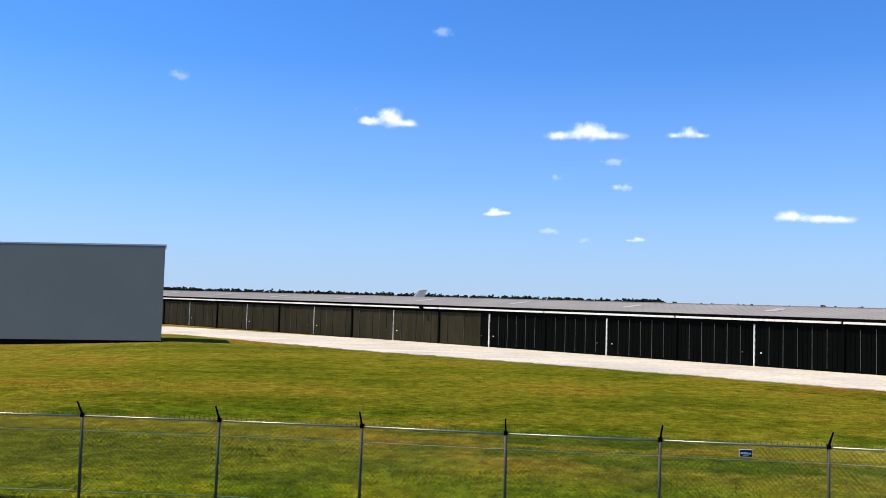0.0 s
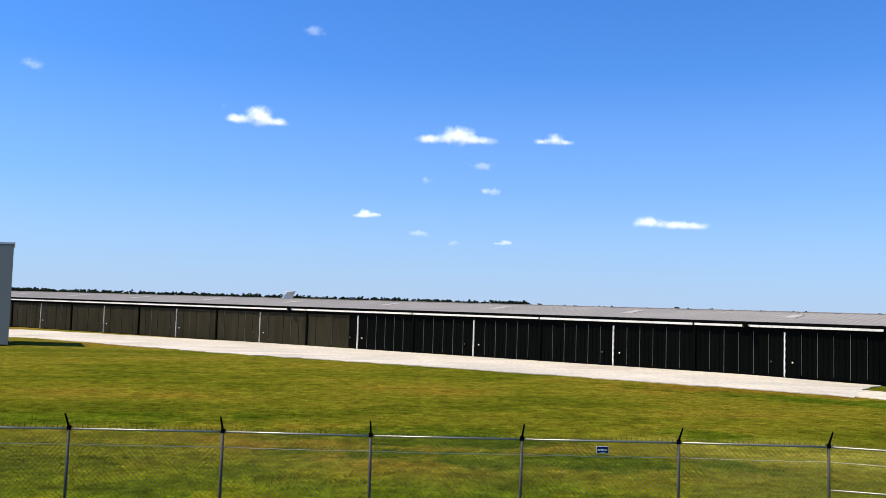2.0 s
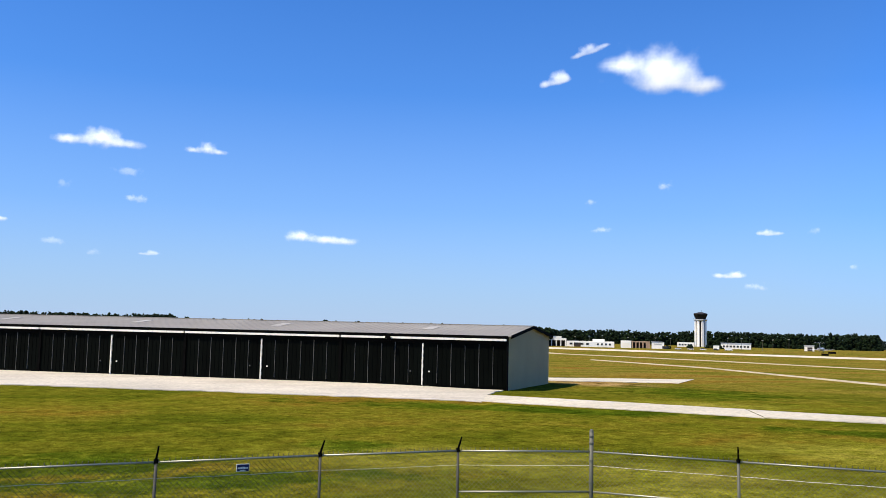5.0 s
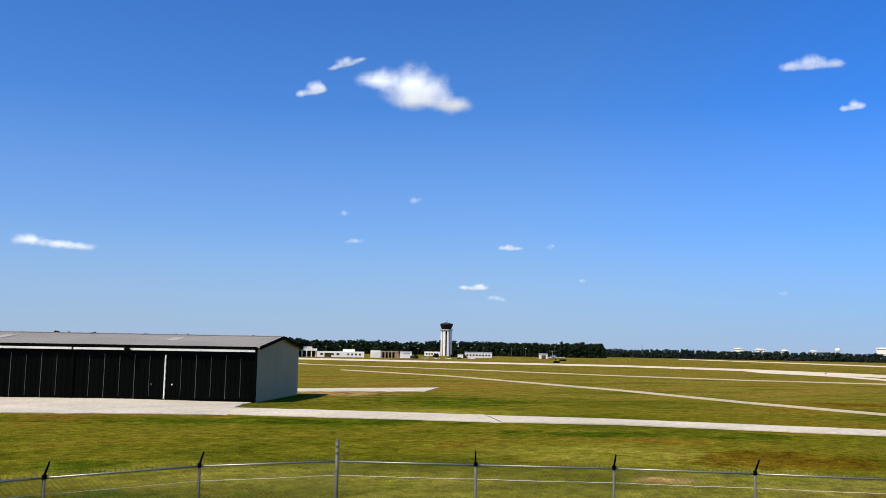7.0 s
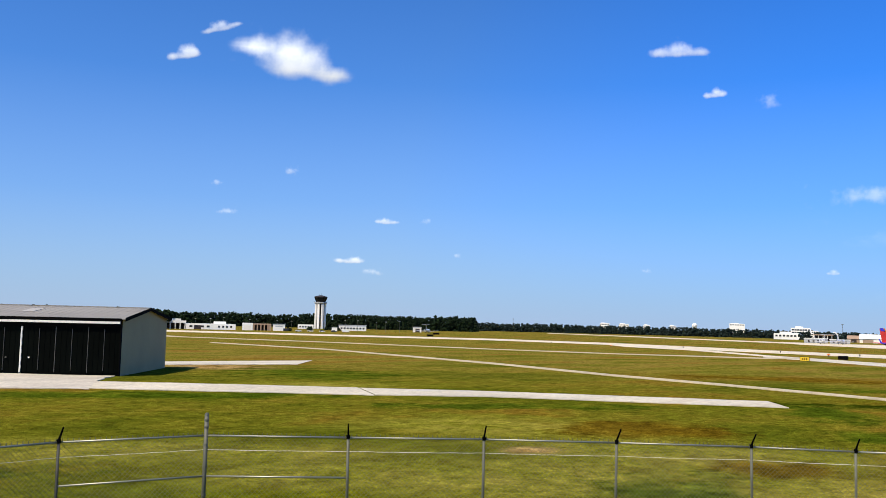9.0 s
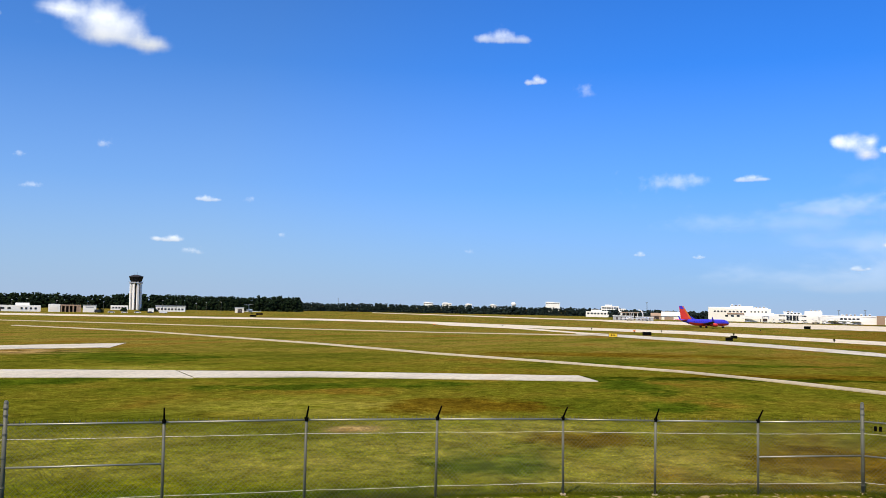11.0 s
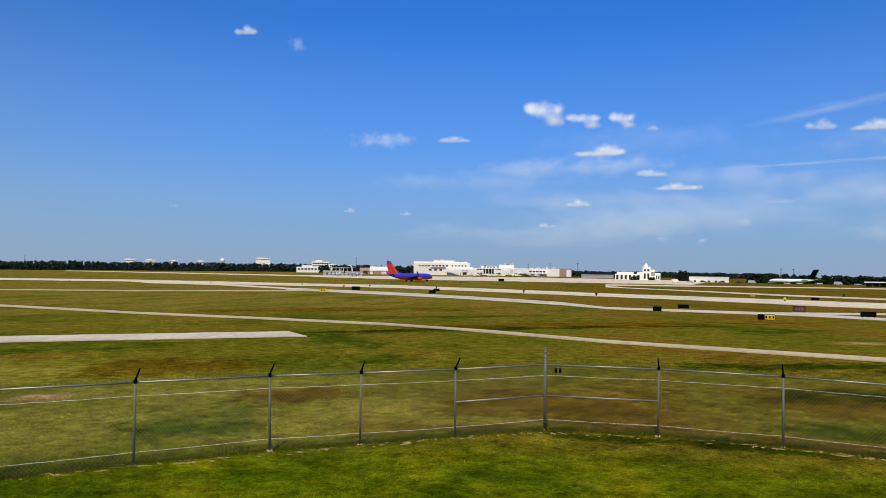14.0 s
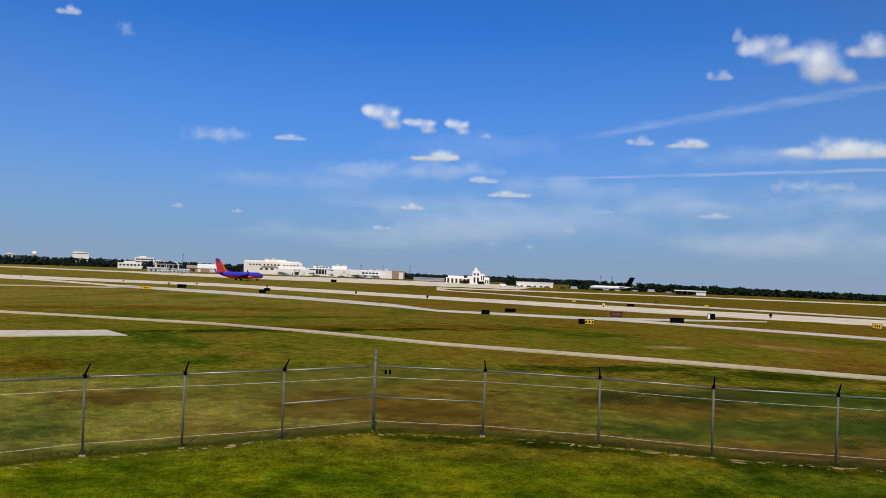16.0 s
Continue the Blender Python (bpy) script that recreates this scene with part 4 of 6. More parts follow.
def build_tower_group():
    d = 705
    b, w = far_building("terminal_canopy_building", -37.2, -38.75, d, "white low building with a dark open canopy", "building")
    block(b, "roof", -1, w, 4.6, 6.3, 14, WHITE)
    block(b, "back_wall", 0, w, 0, 4.6, 5, SHADE_DARK, "shaded open bay", 7)
    block(b, "upper_block", w * 0.45, w * 0.8, 6.3, 7.8, 6, WHITE)
    for k in range(6):
        block(b, "column", k * w / 5.3, k * w / 5.3 + 0.7, 0, 4.6, 0.7, WHITE)
    b, w = far_building("service_building", -38.75, -41.75, d, "long white low service building with dark doors", "building")
    block(b, "wall", 0, w, 0, 4.4, 12, WHITE)
    block(b, "upper_wall", w * 0.55, w * 0.8, 4.4, 6.2, 8, WHITE, "", 2)
    window_row(b, 1.5, w * 0.5, 4, 1.6, 3.0, 0.5)
    block(b, "door", w * 0.16, w * 0.3, 0, 3.2, 0.3, SHADE_DARK, "dark door opening", -0.1)
    window_row(b, w * 0.62, w * 0.95, 4, 1.6, 3.0, 0.45)
    b, w = far_building("fire_station", -42.15, -43.95, d, "tan brick station with dark vehicle bays and a white end", "building")
    block(b, "white_bay", 0, w * 0.36, 0, 5.6, 12, WHITE)
    block(b, "door", w * 0.06, w * 0.3, 0, 3.8, 0.3, CREAM, "pale roller door", -0.12)
    block(b, "roof", w * 0.36, w, 4.5, 5.3, 12, TAN)
    block(b, "back_wall", w * 0.36, w, 0, 4.5, 4, SHADE_DARK, "", 8)
    for k in range(5):
        x = w * (0.38 + 0.12 * k)
        block(b, "pier", x, x + 0.9, 0, 4.5, 1.2, TAN)
    block(b, "end_wall", w * 0.88, w, 0, 4.5, 8, TAN, "tan brick end wall", 0.2)
    b, w = far_building("shed", -44.05, -44.8, d, "plain white metal shed on the apron", "shed")
    block(b, "wall", 0, w, 0, 5.0, 9, WHITE)
    block(b, "roof", -0.3, w + 0.3, 5.0, 5.35, 9.6, COPING, "", -0.3)
    block(b, "sign_band", w * 0.2, w * 0.8, 3.2, 3.9, 0.1, COPING, "", -0.12)
    b, w = far_building("tower_office", -45.6, -46.6, 860, "white low office beside the control tower", "building")
    block(b, "wall", 0, w, 0, 4.2, 10, WHITE)
    window_row(b, 1, w - 1, 5, 1.4, 2.8)
    b, w = far_building("tower_office", -48.2, -49.95, 800, "long white office beside the control tower", "building")
    block(b, "wall", 0, w, 0, 4.6, 12, WHITE)
    block(b, "roof", -0.4, w + 0.4, 4.6, 5.1, 12.8, COPING, "", -0.4)
    window_row(b, 1, w - 1, 8, 1.4, 2.9)
    b, w = far_building("shed", -47.75, -48.1, 760, "small white shed near the tower", "shed")
    block(b, "wall", 0, w, 0, 3.0, 4, WHITE)
    block(b, "roof", -0.2, w + 0.2, 3.0, 3.25, 4.4, COPING, "", -0.2)
    b, w = far_building("barn", -52.95, -53.5, 800, "small tan hangar at the wood's edge", "hangar")
    block(b, "wall", 0, w, 0, 4.2, 8, CREAM)
    block(b, "roof", -0.3, w + 0.3, 4.2, 4.8, 8.6, COPING, "", -0.3)
    block(b, "door", w * 0.3, w * 0.8, 0, 3.2, 0.3, SHADE_DARK, "", -0.12)
    rng = random.Random(4)
    for az in (-38.2, -39.3, -40.2, -41.0, -42.6, -44.3, -45.2, -48.6, -49.4, -50.6, -51.2, -52.1):
        x, y = polar(az, 730 + rng.uniform(-10, 40))
        h = rng.uniform(7.5, 9.5)
        p = empty("lamp_post", "slim grey apron lamp post", "lamp post", pose(x, y, FAR_Z, 0, 0, az), group="apron lamp posts")
        bm = bmesh.new()
        rod(bm, (0, 0, 0), (0, 0, h), 0.16, 6, 0.09)
        part("pole", bm, GALV, p)
        bm = bmesh.new()
        box(bm, (0, -0.4, h), (1.2, 0.9, 0.25))
        part("lamp_head", bm, SIGN_WHITE, p)
    for az, d2, n in ((-44.95, 700, 1), (-46.3, 800, 1), (-47.5, 800, 1), (-48.0, 790, 1)):
        woods("shrub", "dark clipped shrub beside the offices", [(az, az - 0.3, d2, FAR_Z + 3.5, FAR_Z + 3.2, FAR_Z, 2.5, 1)], LEAF, int(-az * 10))


build_tower_group()


def build_terminal():
    d = 880
    b, w = far_building("terminal", -82.8, -86.45, d, "large white terminal block with rows of small dark windows", "terminal")
    block(b, "wall", 0, w, 0, 12.2, 30, CREAM)
    block(b, "upper_wall", w * 0.35, w * 0.72, 12.2, 14.6, 24, WHITE, "", 2)
    block(b, "parapet", 0, w * 0.35, 12.2, 13.4, 26, WHITE, "", 1)
    block(b, "parapet", w * 0.72, w * 0.95, 12.2, 13.2, 26, WHITE, "", 1)
    window_row(b, w * 0.32, w * 0.62, 5, 8.6, 10.0, 0.55)
    window_row(b, w * 0.08, w * 0.3, 4, 8.6, 10.0, 0.55)
    window_row(b, w * 0.66, w * 0.95, 5, 8.8, 10.0, 0.4)
    window_row(b, w * 0.25, w * 0.62, 4, 4.4, 6.0, 0.5)
    block(b, "balcony", w * 0.3, w * 0.62, 6.8, 8.0, 1.0, TAN, "tan band under the windows", -0.6)
    b, w = far_building("concourse", -86.45, -89.3, d - 6, "white concourse with dark glazing and stepped roofs", "terminal")
    block(b, "wall", 0, w, 0, 7.6, 24, WHITE)
    block(b, "glazing", w * 0.15, w * 0.7, 2.0, 6.8, 0.3, DARK_GLASS, "dark glazed front", -0.2)
    for k in range(9):
        x = w * (0.15 + 0.55 * k / 8)
        block(b, "mullion", x - 0.2, x + 0.2, 1.8, 7.0, 0.3, WHITE, "", -0.45)
    block(b, "upper_wall", w * 0.25, w * 0.6, 7.6, 9.4, 14, WHITE, "", 4)
    block(b, "upper_wall", w * 0.66, w, 7.6, 10.9, 16, WHITE, "", 3)
    window_row(b, w * 0.3, w * 0.58, 4, 8.0, 9.0, 0.6, 3.9)
    b, w = far_building("concourse", -89.3, -92.2, d - 10, "long white low concourse wing", "terminal")
    block(b, "wall", 0, w, 0, 6.6, 20, WHITE)
    block(b, "roof", -0.3, w + 0.3, 6.6, 7.5, 20.6, WHITE, "", -0.3)
    window_row(b, 1, w * 0.7, 9, 3.8, 5.4, 0.75)
    block(b, "canopy", 0, w * 0.72, 2.6, 3.2, 5, WHITE, "", -5)
    b, w = far_building("stair_block", -92.2, -93.0, d - 14, "tan brick end block with a pale stair", "building")
    block(b, "wall", 0, w, 0, 7.9, 12, TAN)
    block(b, "stair", w * 0.55, w * 0.9, 0, 6.4, 1.2, WHITE, "", -1.3)
    for k, (az, l) in enumerate(((-85.4, 17), (-86.9, 13), (-88.6, 14), (-89.8, 14))):
        j = empty("jet_bridge", "white covered boarding bridge on legs", "boarding bridge", pose(*polar(az, d - 22), FAR_Z, 0, 0, az + (12 if k % 2 else -14)), group="boarding bridges")
        block(j, "tunnel", -l / 2, l / 2, 3.0, 5.8, 3.0, WHITE)
        block(j, "cab", -l / 2 - 2.4, -l / 2, 2.7, 6.2, 4.0, WHITE, "", -0.5)
        block(j, "leg", -l / 2 + 1.5, -l / 2 + 2.1, 0, 3.0, 0.6, GALV, "", 1)
        block(j, "leg", l / 2 - 2.1, l / 2 - 1.5, 0, 3.0, 0.6, GALV, "", 1)
    # lower wing, roof plant and small clutter of the terminal front
    b, w = far_building("terminal_wing", -84.95, -86.6, d - 16, "white low terminal wing with a sloping roof", "terminal")
    block(b, "wall", 0, w, 0, 5.6, 12, WHITE)
    bm = bmesh.new()
    prism(bm, [(-0.5, -0.5), (w + 0.5, -0.5), (w + 0.5, 12), (-0.5, 12)], 5.6, [6.0, 6.0, 8.4, 8.4])
    part("roof", bm, WHITE, b, "sloping white roof")
    window_row(b, w * 0.12, w * 0.5, 4, 3.0, 4.3, 0.5)
    block(b, "door", w * 0.62, w * 0.78, 0, 3.4, 0.3, SHADE_DARK, "dark open bay", -0.12)
    rng = random.Random(17)
    for az, dd, z, n in ((-84.2, d + 8, 14.6, 3), (-85.6, d + 8, 13.2, 3), (-87.2, d + 8, 9.4, 3), (-88.7, d + 6, 10.9, 3), (-90.4, d, 7.5, 4), (-91.4, d, 7.5, 3)):
        for k in range(n):
            x, y = polar(az - 0.22 * k, dd)
            u = empty("roof_unit", "pale metal air-handling unit on the terminal roof", "roof unit", pose(x, y, FAR_Z + z, 0, 0, az), group="terminal roof units")
            wd, ht = rng.uniform(1.4, 2.6), rng.uniform(0.8, 1.5)
            block(u, "casing", -wd / 2, wd / 2, 0, ht, 2.0, COPING if k % 2 else WHITE)
            block(u, "grille", -wd * 0.35, wd * 0.35, ht * 0.25, ht * 0.75, 0.08, SHADE_DARK, "", -0.08)
    for k, az in enumerate((-86.75, -87.35, -88.05, -88.95, -89.55, -90.15, -90.8)):
        x, y = polar(az, d - 34 - 4 * (k % 3))
        g = empty("stair_truck", "white boarding stair truck with dark wheels on the apron", "truck", pose(x, y, ground_z(x, y), 0, 0, az + (20 if k % 2 else -160)), group="apron service vehicles")
        bm = bmesh.new()
        prism(bm, [(-3.2, -1.1), (3.2, -1.1), (3.2, 1.1), (-3.2, 1.1)], 0.5, 1.2)
        part("chassis", bm, SHADE_DARK if k % 2 else WHITE, g)
        block(g, "cab", 1.6, 3.2, 1.2, 2.4, 2.0, WHITE, "", -1.0)
        bm = bmesh.new()
        loft(bm, [[(-3.0, y2, 3.6 + z2) for y2, z2 in ((-0.9, 0), (0.9, 0), (0.9, 0.5), (-0.9, 0.5))],
                  [(1.5, y2, 1.2 + z2) for y2, z2 in ((-0.9, 0), (0.9, 0), (0.9, 0.5), (-0.9, 0.5))]])
        part("stair", bm, WHITE, g)
        for wx in (-2.2, 2.2):
            for wy in (-1.05, 1.05):
                bm = bmesh.new()
                rod(bm, (wx, wy - 0.12, 0.45), (wx, wy + 0.12, 0.45), 0.45, 10)
                part("wheel", bm, RUBBER, g)
    b, w = far_building("office_building", -75.3, -77.7, 1000, "white stepped office building with window bands", "building")
    block(b, "wall", 0, w * 0.96, 0, 6.2, 16, WHITE)
    block(b, "step", w * 0.14, w * 0.4, 6.2, 8.0, 14, WHITE, "", 1)
    block(b, "upper_wall", w * 0.40, w * 0.86, 6.2, 12.4, 14, WHITE, "", 1)
    block(b, "upper_wall", w * 0.50, w * 0.68, 12.4, 13.9, 10, WHITE, "", 3)
    block(b, "terrace", w * 0.86, w * 1.04, 6.2, 9.8, 12, WHITE, "", 2)
    window_row(b, w * 0.42, w * 0.85, 7, 9.6, 11.0, 0.8, 0.94)
    window_row(b, w * 0.42, w * 0.85, 7, 6.9, 8.2, 0.8, 0.94)
    window_row(b, w * 0.88, w * 1.03, 3, 7.2, 8.8, 0.7, 1.94)
    window_row(b, 1, w * 0.9, 10, 3.0, 4.8, 0.6)
    b, w = far_building("shade_canopy", -77.55, -78.75, 960, "dark open aircraft shelter with a white curved end", "shelter")
    block(b, "back_wall", 0, w * 0.9, 0, 4.6, 2, SHADE_DARK, "shaded interior", 10)
    block(b, "roof", -0.5, w * 0.88, 5.4, 6.4, 14, TAN, "brown flat roof", -0.5)
    for k in range(5):
        block(b, "post", w * 0.2 * k, w * 0.2 * k + 0.5, 0, 5.4, 0.5, WHITE)
    bm = bmesh.new()
    rings = []
    for k in range(11):
        a = math.pi * 0.5 * k / 10
        cx, cz = w * 0.86 + 4.2 * math.sin(a), 8.6 * math.cos(a) ** 0.6 if k < 10 else 0.0
        rings.append([(cx, -0.6, cz), (cx + 0.9, -0.6, cz + 0.5), (cx + 0.9, 13, cz + 0.5), (cx, 13, cz)])
    loft(bm, rings)
    part("curved_end", bm, WHITE, b, "white curved end wall")
    for az0, az1, dd, h, lab in ((-77.0, -78.3, 800, 3.4, "low pale blue-grey metal shed"), (-78.4, -79.5, 790, 2.9, "low pale metal shed beside the apron")):
        b, w = far_building("apron_shed", az0, az1, dd, lab, "shed")
        block(b, "wall", 0, w, 0, h, 9, COPING)
        block(b, "roof", -0.3, w + 0.3, h, h + 0.5, 9.6, WHITE, "", -0.3)
        window_row(b, w * 0.1, w * 0.9, 4, 0.4, h * 0.7, 0.4, -0.06, SHADE_DARK)
    b, w = far_building("brown_barn", -79.35, -80.05, 900, "brown pitched-roof barn beside the white hangar", "barn")
    block(b, "wall", 0, w, 0, 3.4, 10, TAN)
    bm = bmesh.new()
    loft(bm, [[(-0.4, y2, z2) for y2, z2 in ((-0.5, 3.4), (10.5, 3.4), (5, 6.4))], [(w + 0.4, y2, z2) for y2, z2 in ((-0.5, 3.4), (10.5, 3.4), (5, 6.4))]])
    part("roof", bm, TAN, b)
    block(b, "door", w * 0.3, w * 0.7, 0, 2.8, 0.3, SHADE_DARK, "", -0.12)
    b, w = far_building("maintenance_hangar", -80.0, -81.45, 890, "white hangar with a bright shallow roof", "hangar")
    bm = bmesh.new()
    prism(bm, [(0, 0), (w, 0), (w, 24), (0, 24)], 0, 3.6)
    part("wall", bm, CREAM, b)
    bm = bmesh.new()
    prism(bm, [(-0.6, -0.6), (w + 0.6, -0.6), (w + 0.6, 24.6), (-0.6, 24.6)], 3.6, [3.9, 3.9, 7.8, 7.8])
    part("roof", bm, WHITE, b, "sloping white roof")
    block(b, "door", w * 0.12, w * 0.5, 0, 3.0, 0.3, TAN, "", -0.15)
    b, w = far_building("admin_building", -95.7, -98.45, 730, "white low building with arched bays and a stepped tower", "building")
    block(b, "wall", 0, w, 0, 4.6, 14, WHITE)
    block(b, "parapet", w * 0.04, w * 0.42, 4.6, 6.2, 10, WHITE, "", 2)
    for k in range(6):
        block(b, "bay", w * (0.03 + 0.095 * k), w * (0.03 + 0.095 * k) + w * 0.05, 0.3, 3.8, 0.3, SHADE_DARK, "", -0.15)
    for x0, x1, z1, y0 in ((0.50, 0.62, 6.4, 1.2), (0.62, 0.80, 10.6, 0.6), (0.66, 0.74, 12.4, 1.4), (0.685, 0.715, 13.6, 2.0), (0.80, 0.90, 8.4, 1.0), (0.90, 1.02, 5.6, 0.4)):
        block(b, "tier", w * x0, w * x1, 0, z1, 8 - y0, WHITE, "", y0 - 0.9)
    for x0, x1, n, z0, z1, y0 in ((0.63, 0.79, 2, 1.0, 5.2, -0.36), (0.63, 0.79, 2, 7.0, 8.6, -0.36), (0.51, 0.61, 1, 2.0, 4.8, 0.24), (0.81, 0.90, 2, 3.0, 6.6, 0.04), (0.91, 1.01, 2, 0.6, 3.6, -0.56)):
        window_row(b, w * x0, w * x1, n, z0, z1, 0.55, y0)
    b, w = far_building("storage_hangar", -100.25, -102.6, 660, "long white low storage hangar", "hangar")
    block(b, "wall", 0, w, 0, 3.4, 10, WHITE)
    block(b, "roof", -0.3, w + 0.3, 3.4, 3.9, 10.6, WHITE, "", -0.3)
    window_row(b, 1.5, w - 1.5, 5, 0.2, 1.3, 0.35)
    b, w = far_building("open_hangar", -110.2, -112.05, 600, "white open-fronted hangar with a grey roof", "hangar", FAR_Z - 0.6)
    block(b, "back_wall", 0, w * 0.7, 0, 2.6, 3, SHADE_DARK, "", 6)
    block(b, "end_wall", w * 0.68, w, 0, 3.0, 9, WHITE)
    block(b, "roof", -0.5, w + 0.3, 3.0, 3.5, 10, WHITE, "", -0.5)
    for k in range(4):
        block(b, "post", k * w * 0.2, k * w * 0.2 + 0.4, 0, 3.0, 0.4, GALV)
    b, w = far_building("storage_shed", -93.6, -95.6, 800, "long low blue-grey metal shed", "shed")
    block(b, "wall", 0, w, 0, 2.4, 12, COPING)
    block(b, "roof", -0.3, w + 0.3, 2.4, 3.0, 12.6, COPING, "", -0.3)
    for az0, az1, d2, z0, z1, label in ((-72.75, -73.65, 1500, -6.5, 11.0, "distant white slab office block above the trees"),
                                        (-66.1, -66.7, 1500, -6.5, 6.5, "distant white roof above the trees"),
                                        (-64.9, -65.5, 1500, -6.5, 7.0, "distant white roof above the trees"),
                                        (-67.6, -68.0, 1500, -6.5, 5.6, "distant white roof above the trees"),
                                        (-69.2, -69.6, 1500, -6.5, 5.4, "distant white roof above the trees")):
        b, w = far_building("distant_building", az0, az1, d2, label, "building")
        block(b, "wall", 0, w, 0, z1 - z0, 16, WHITE)
        window_row(b, 0.5, w - 0.5, 6, z1 - z0 - 2.6, z1 - z0 - 1.3, 0.7)
        block(b, "roof", w * 0.1, w * 0.6, z1 - z0, z1 - z0 + 0.8, 9, WHITE, "", 3)
    x, y = polar(-70.7, 1500)
    t = empty("water_tower", "distant white water tower above the trees", "water tower", pose(x, y, FAR_Z))
    bm = bmesh.new()
    loft(bm, [ring(12, 1.0, 8), ring(12, 3.6, 11), ring(12, 4.2, 13.2), ring(12, 3.6, 15.2), ring(12, 1.2, 16.6)])
    smooth(part("tank", bm, WHITE, t))
    for k in range(6):
        a = k * math.pi / 3
        bm = bmesh.new()
        rod(bm, (4 * math.cos(a), 4 * math.sin(a), 0), (3.4 * math.cos(a), 3.4 * math.sin(a), 11), 0.3, 6)
        part("leg", bm, WHITE, t)
    for az, d2, h in ((-93.35, 900, 13.0), (-79.1, 1000, 17.0), (-59.4, 1300, 16.0), (-90.2, 900, 12.0), (-91.6, 900, 12.4), (-105.6, 760, 10.0), (-106.3, 760, 9.6)):
        x, y = polar(az, d2)
        t = empty("mast", "slender dark lattice mast", "mast", pose(x, y, FAR_Z, 0, 0, az), group="far masts")
        bm = bmesh.new()
        for sx in (-0.5, 0.5):
            rod(bm, (sx, 0, 0), (sx * 0.4, 0, h), 0.1, 5)
        for k in range(8):
            z0, z1 = h * k / 8, h * (k + 1) / 8
            rod(bm, (-0.5 + 0.3 * k / 8, 0, z0), (0.5 - 0.3 * (k + 1) / 8, 0, z1), 0.06, 4)
        part("lattice", bm, GALV, t)
        bm = bmesh.new()
        box(bm, (0, 0, h), (2.2, 0.3, 0.5))
        part("crosshead", bm, GALV, t)


build_terminal()


# ---- aircraft ----
def fuselage(bm, length, radius, z, nose=0.16, tail=0.33, n=20, upsweep=1.0):
    rings = []
    for k in range(25):
        u = k / 24
        x = length * (0.5 - u)
        if u < nose:
            r = radius * math.sqrt(max(0.0009, 1 - (1 - u / nose) ** 2.1))
            dz = -0.25 * radius * (1 - u / nose) ** 2
        elif u > 1 - tail:
            w = (u - (1 - tail)) / tail
            r = radius * max(0.1, 1 - w ** 1.5 * 0.92)
            dz = upsweep * radius * 0.75 * w ** 1.5
        else:
            r, dz = radius, 0.0
        rings.append([(x, r * math.cos(2 * math.pi * i / n), z + dz + r * math.sin(2 * math.pi * i / n)) for i in range(n)])
    return loft(bm, rings)


def wing(bm, root, tip, chord0, chord1, thick, axis="y"):
    """A tapered blade; root and tip are leading edges, chords run aft."""
    rings = []
    for p, c in ((root, chord0), (tip, chord1)):
        ring_pts = []
        for u, h in ((0, 0), (0.12, 0.5), (0.4, 0.6), (1, 0), (0.4, -0.4), (0.12, -0.4)):
            off = thick * c / chord0 * h
            q = (p[0] - u * c, p[1], p[2] + off) if axis == "y" else (p[0] - u * c, p[1] + off, p[2])
            ring_pts.append(q)
        rings.append(ring_pts)
    return loft(bm, rings)


# the wing's shadowed side is put into its base colour
JET_WING_SHADED = worn("shaded_wing_grey", (0.10, 0.11, 0.13), 0.4, 0.2, 0.1, 0.2, 2.0)


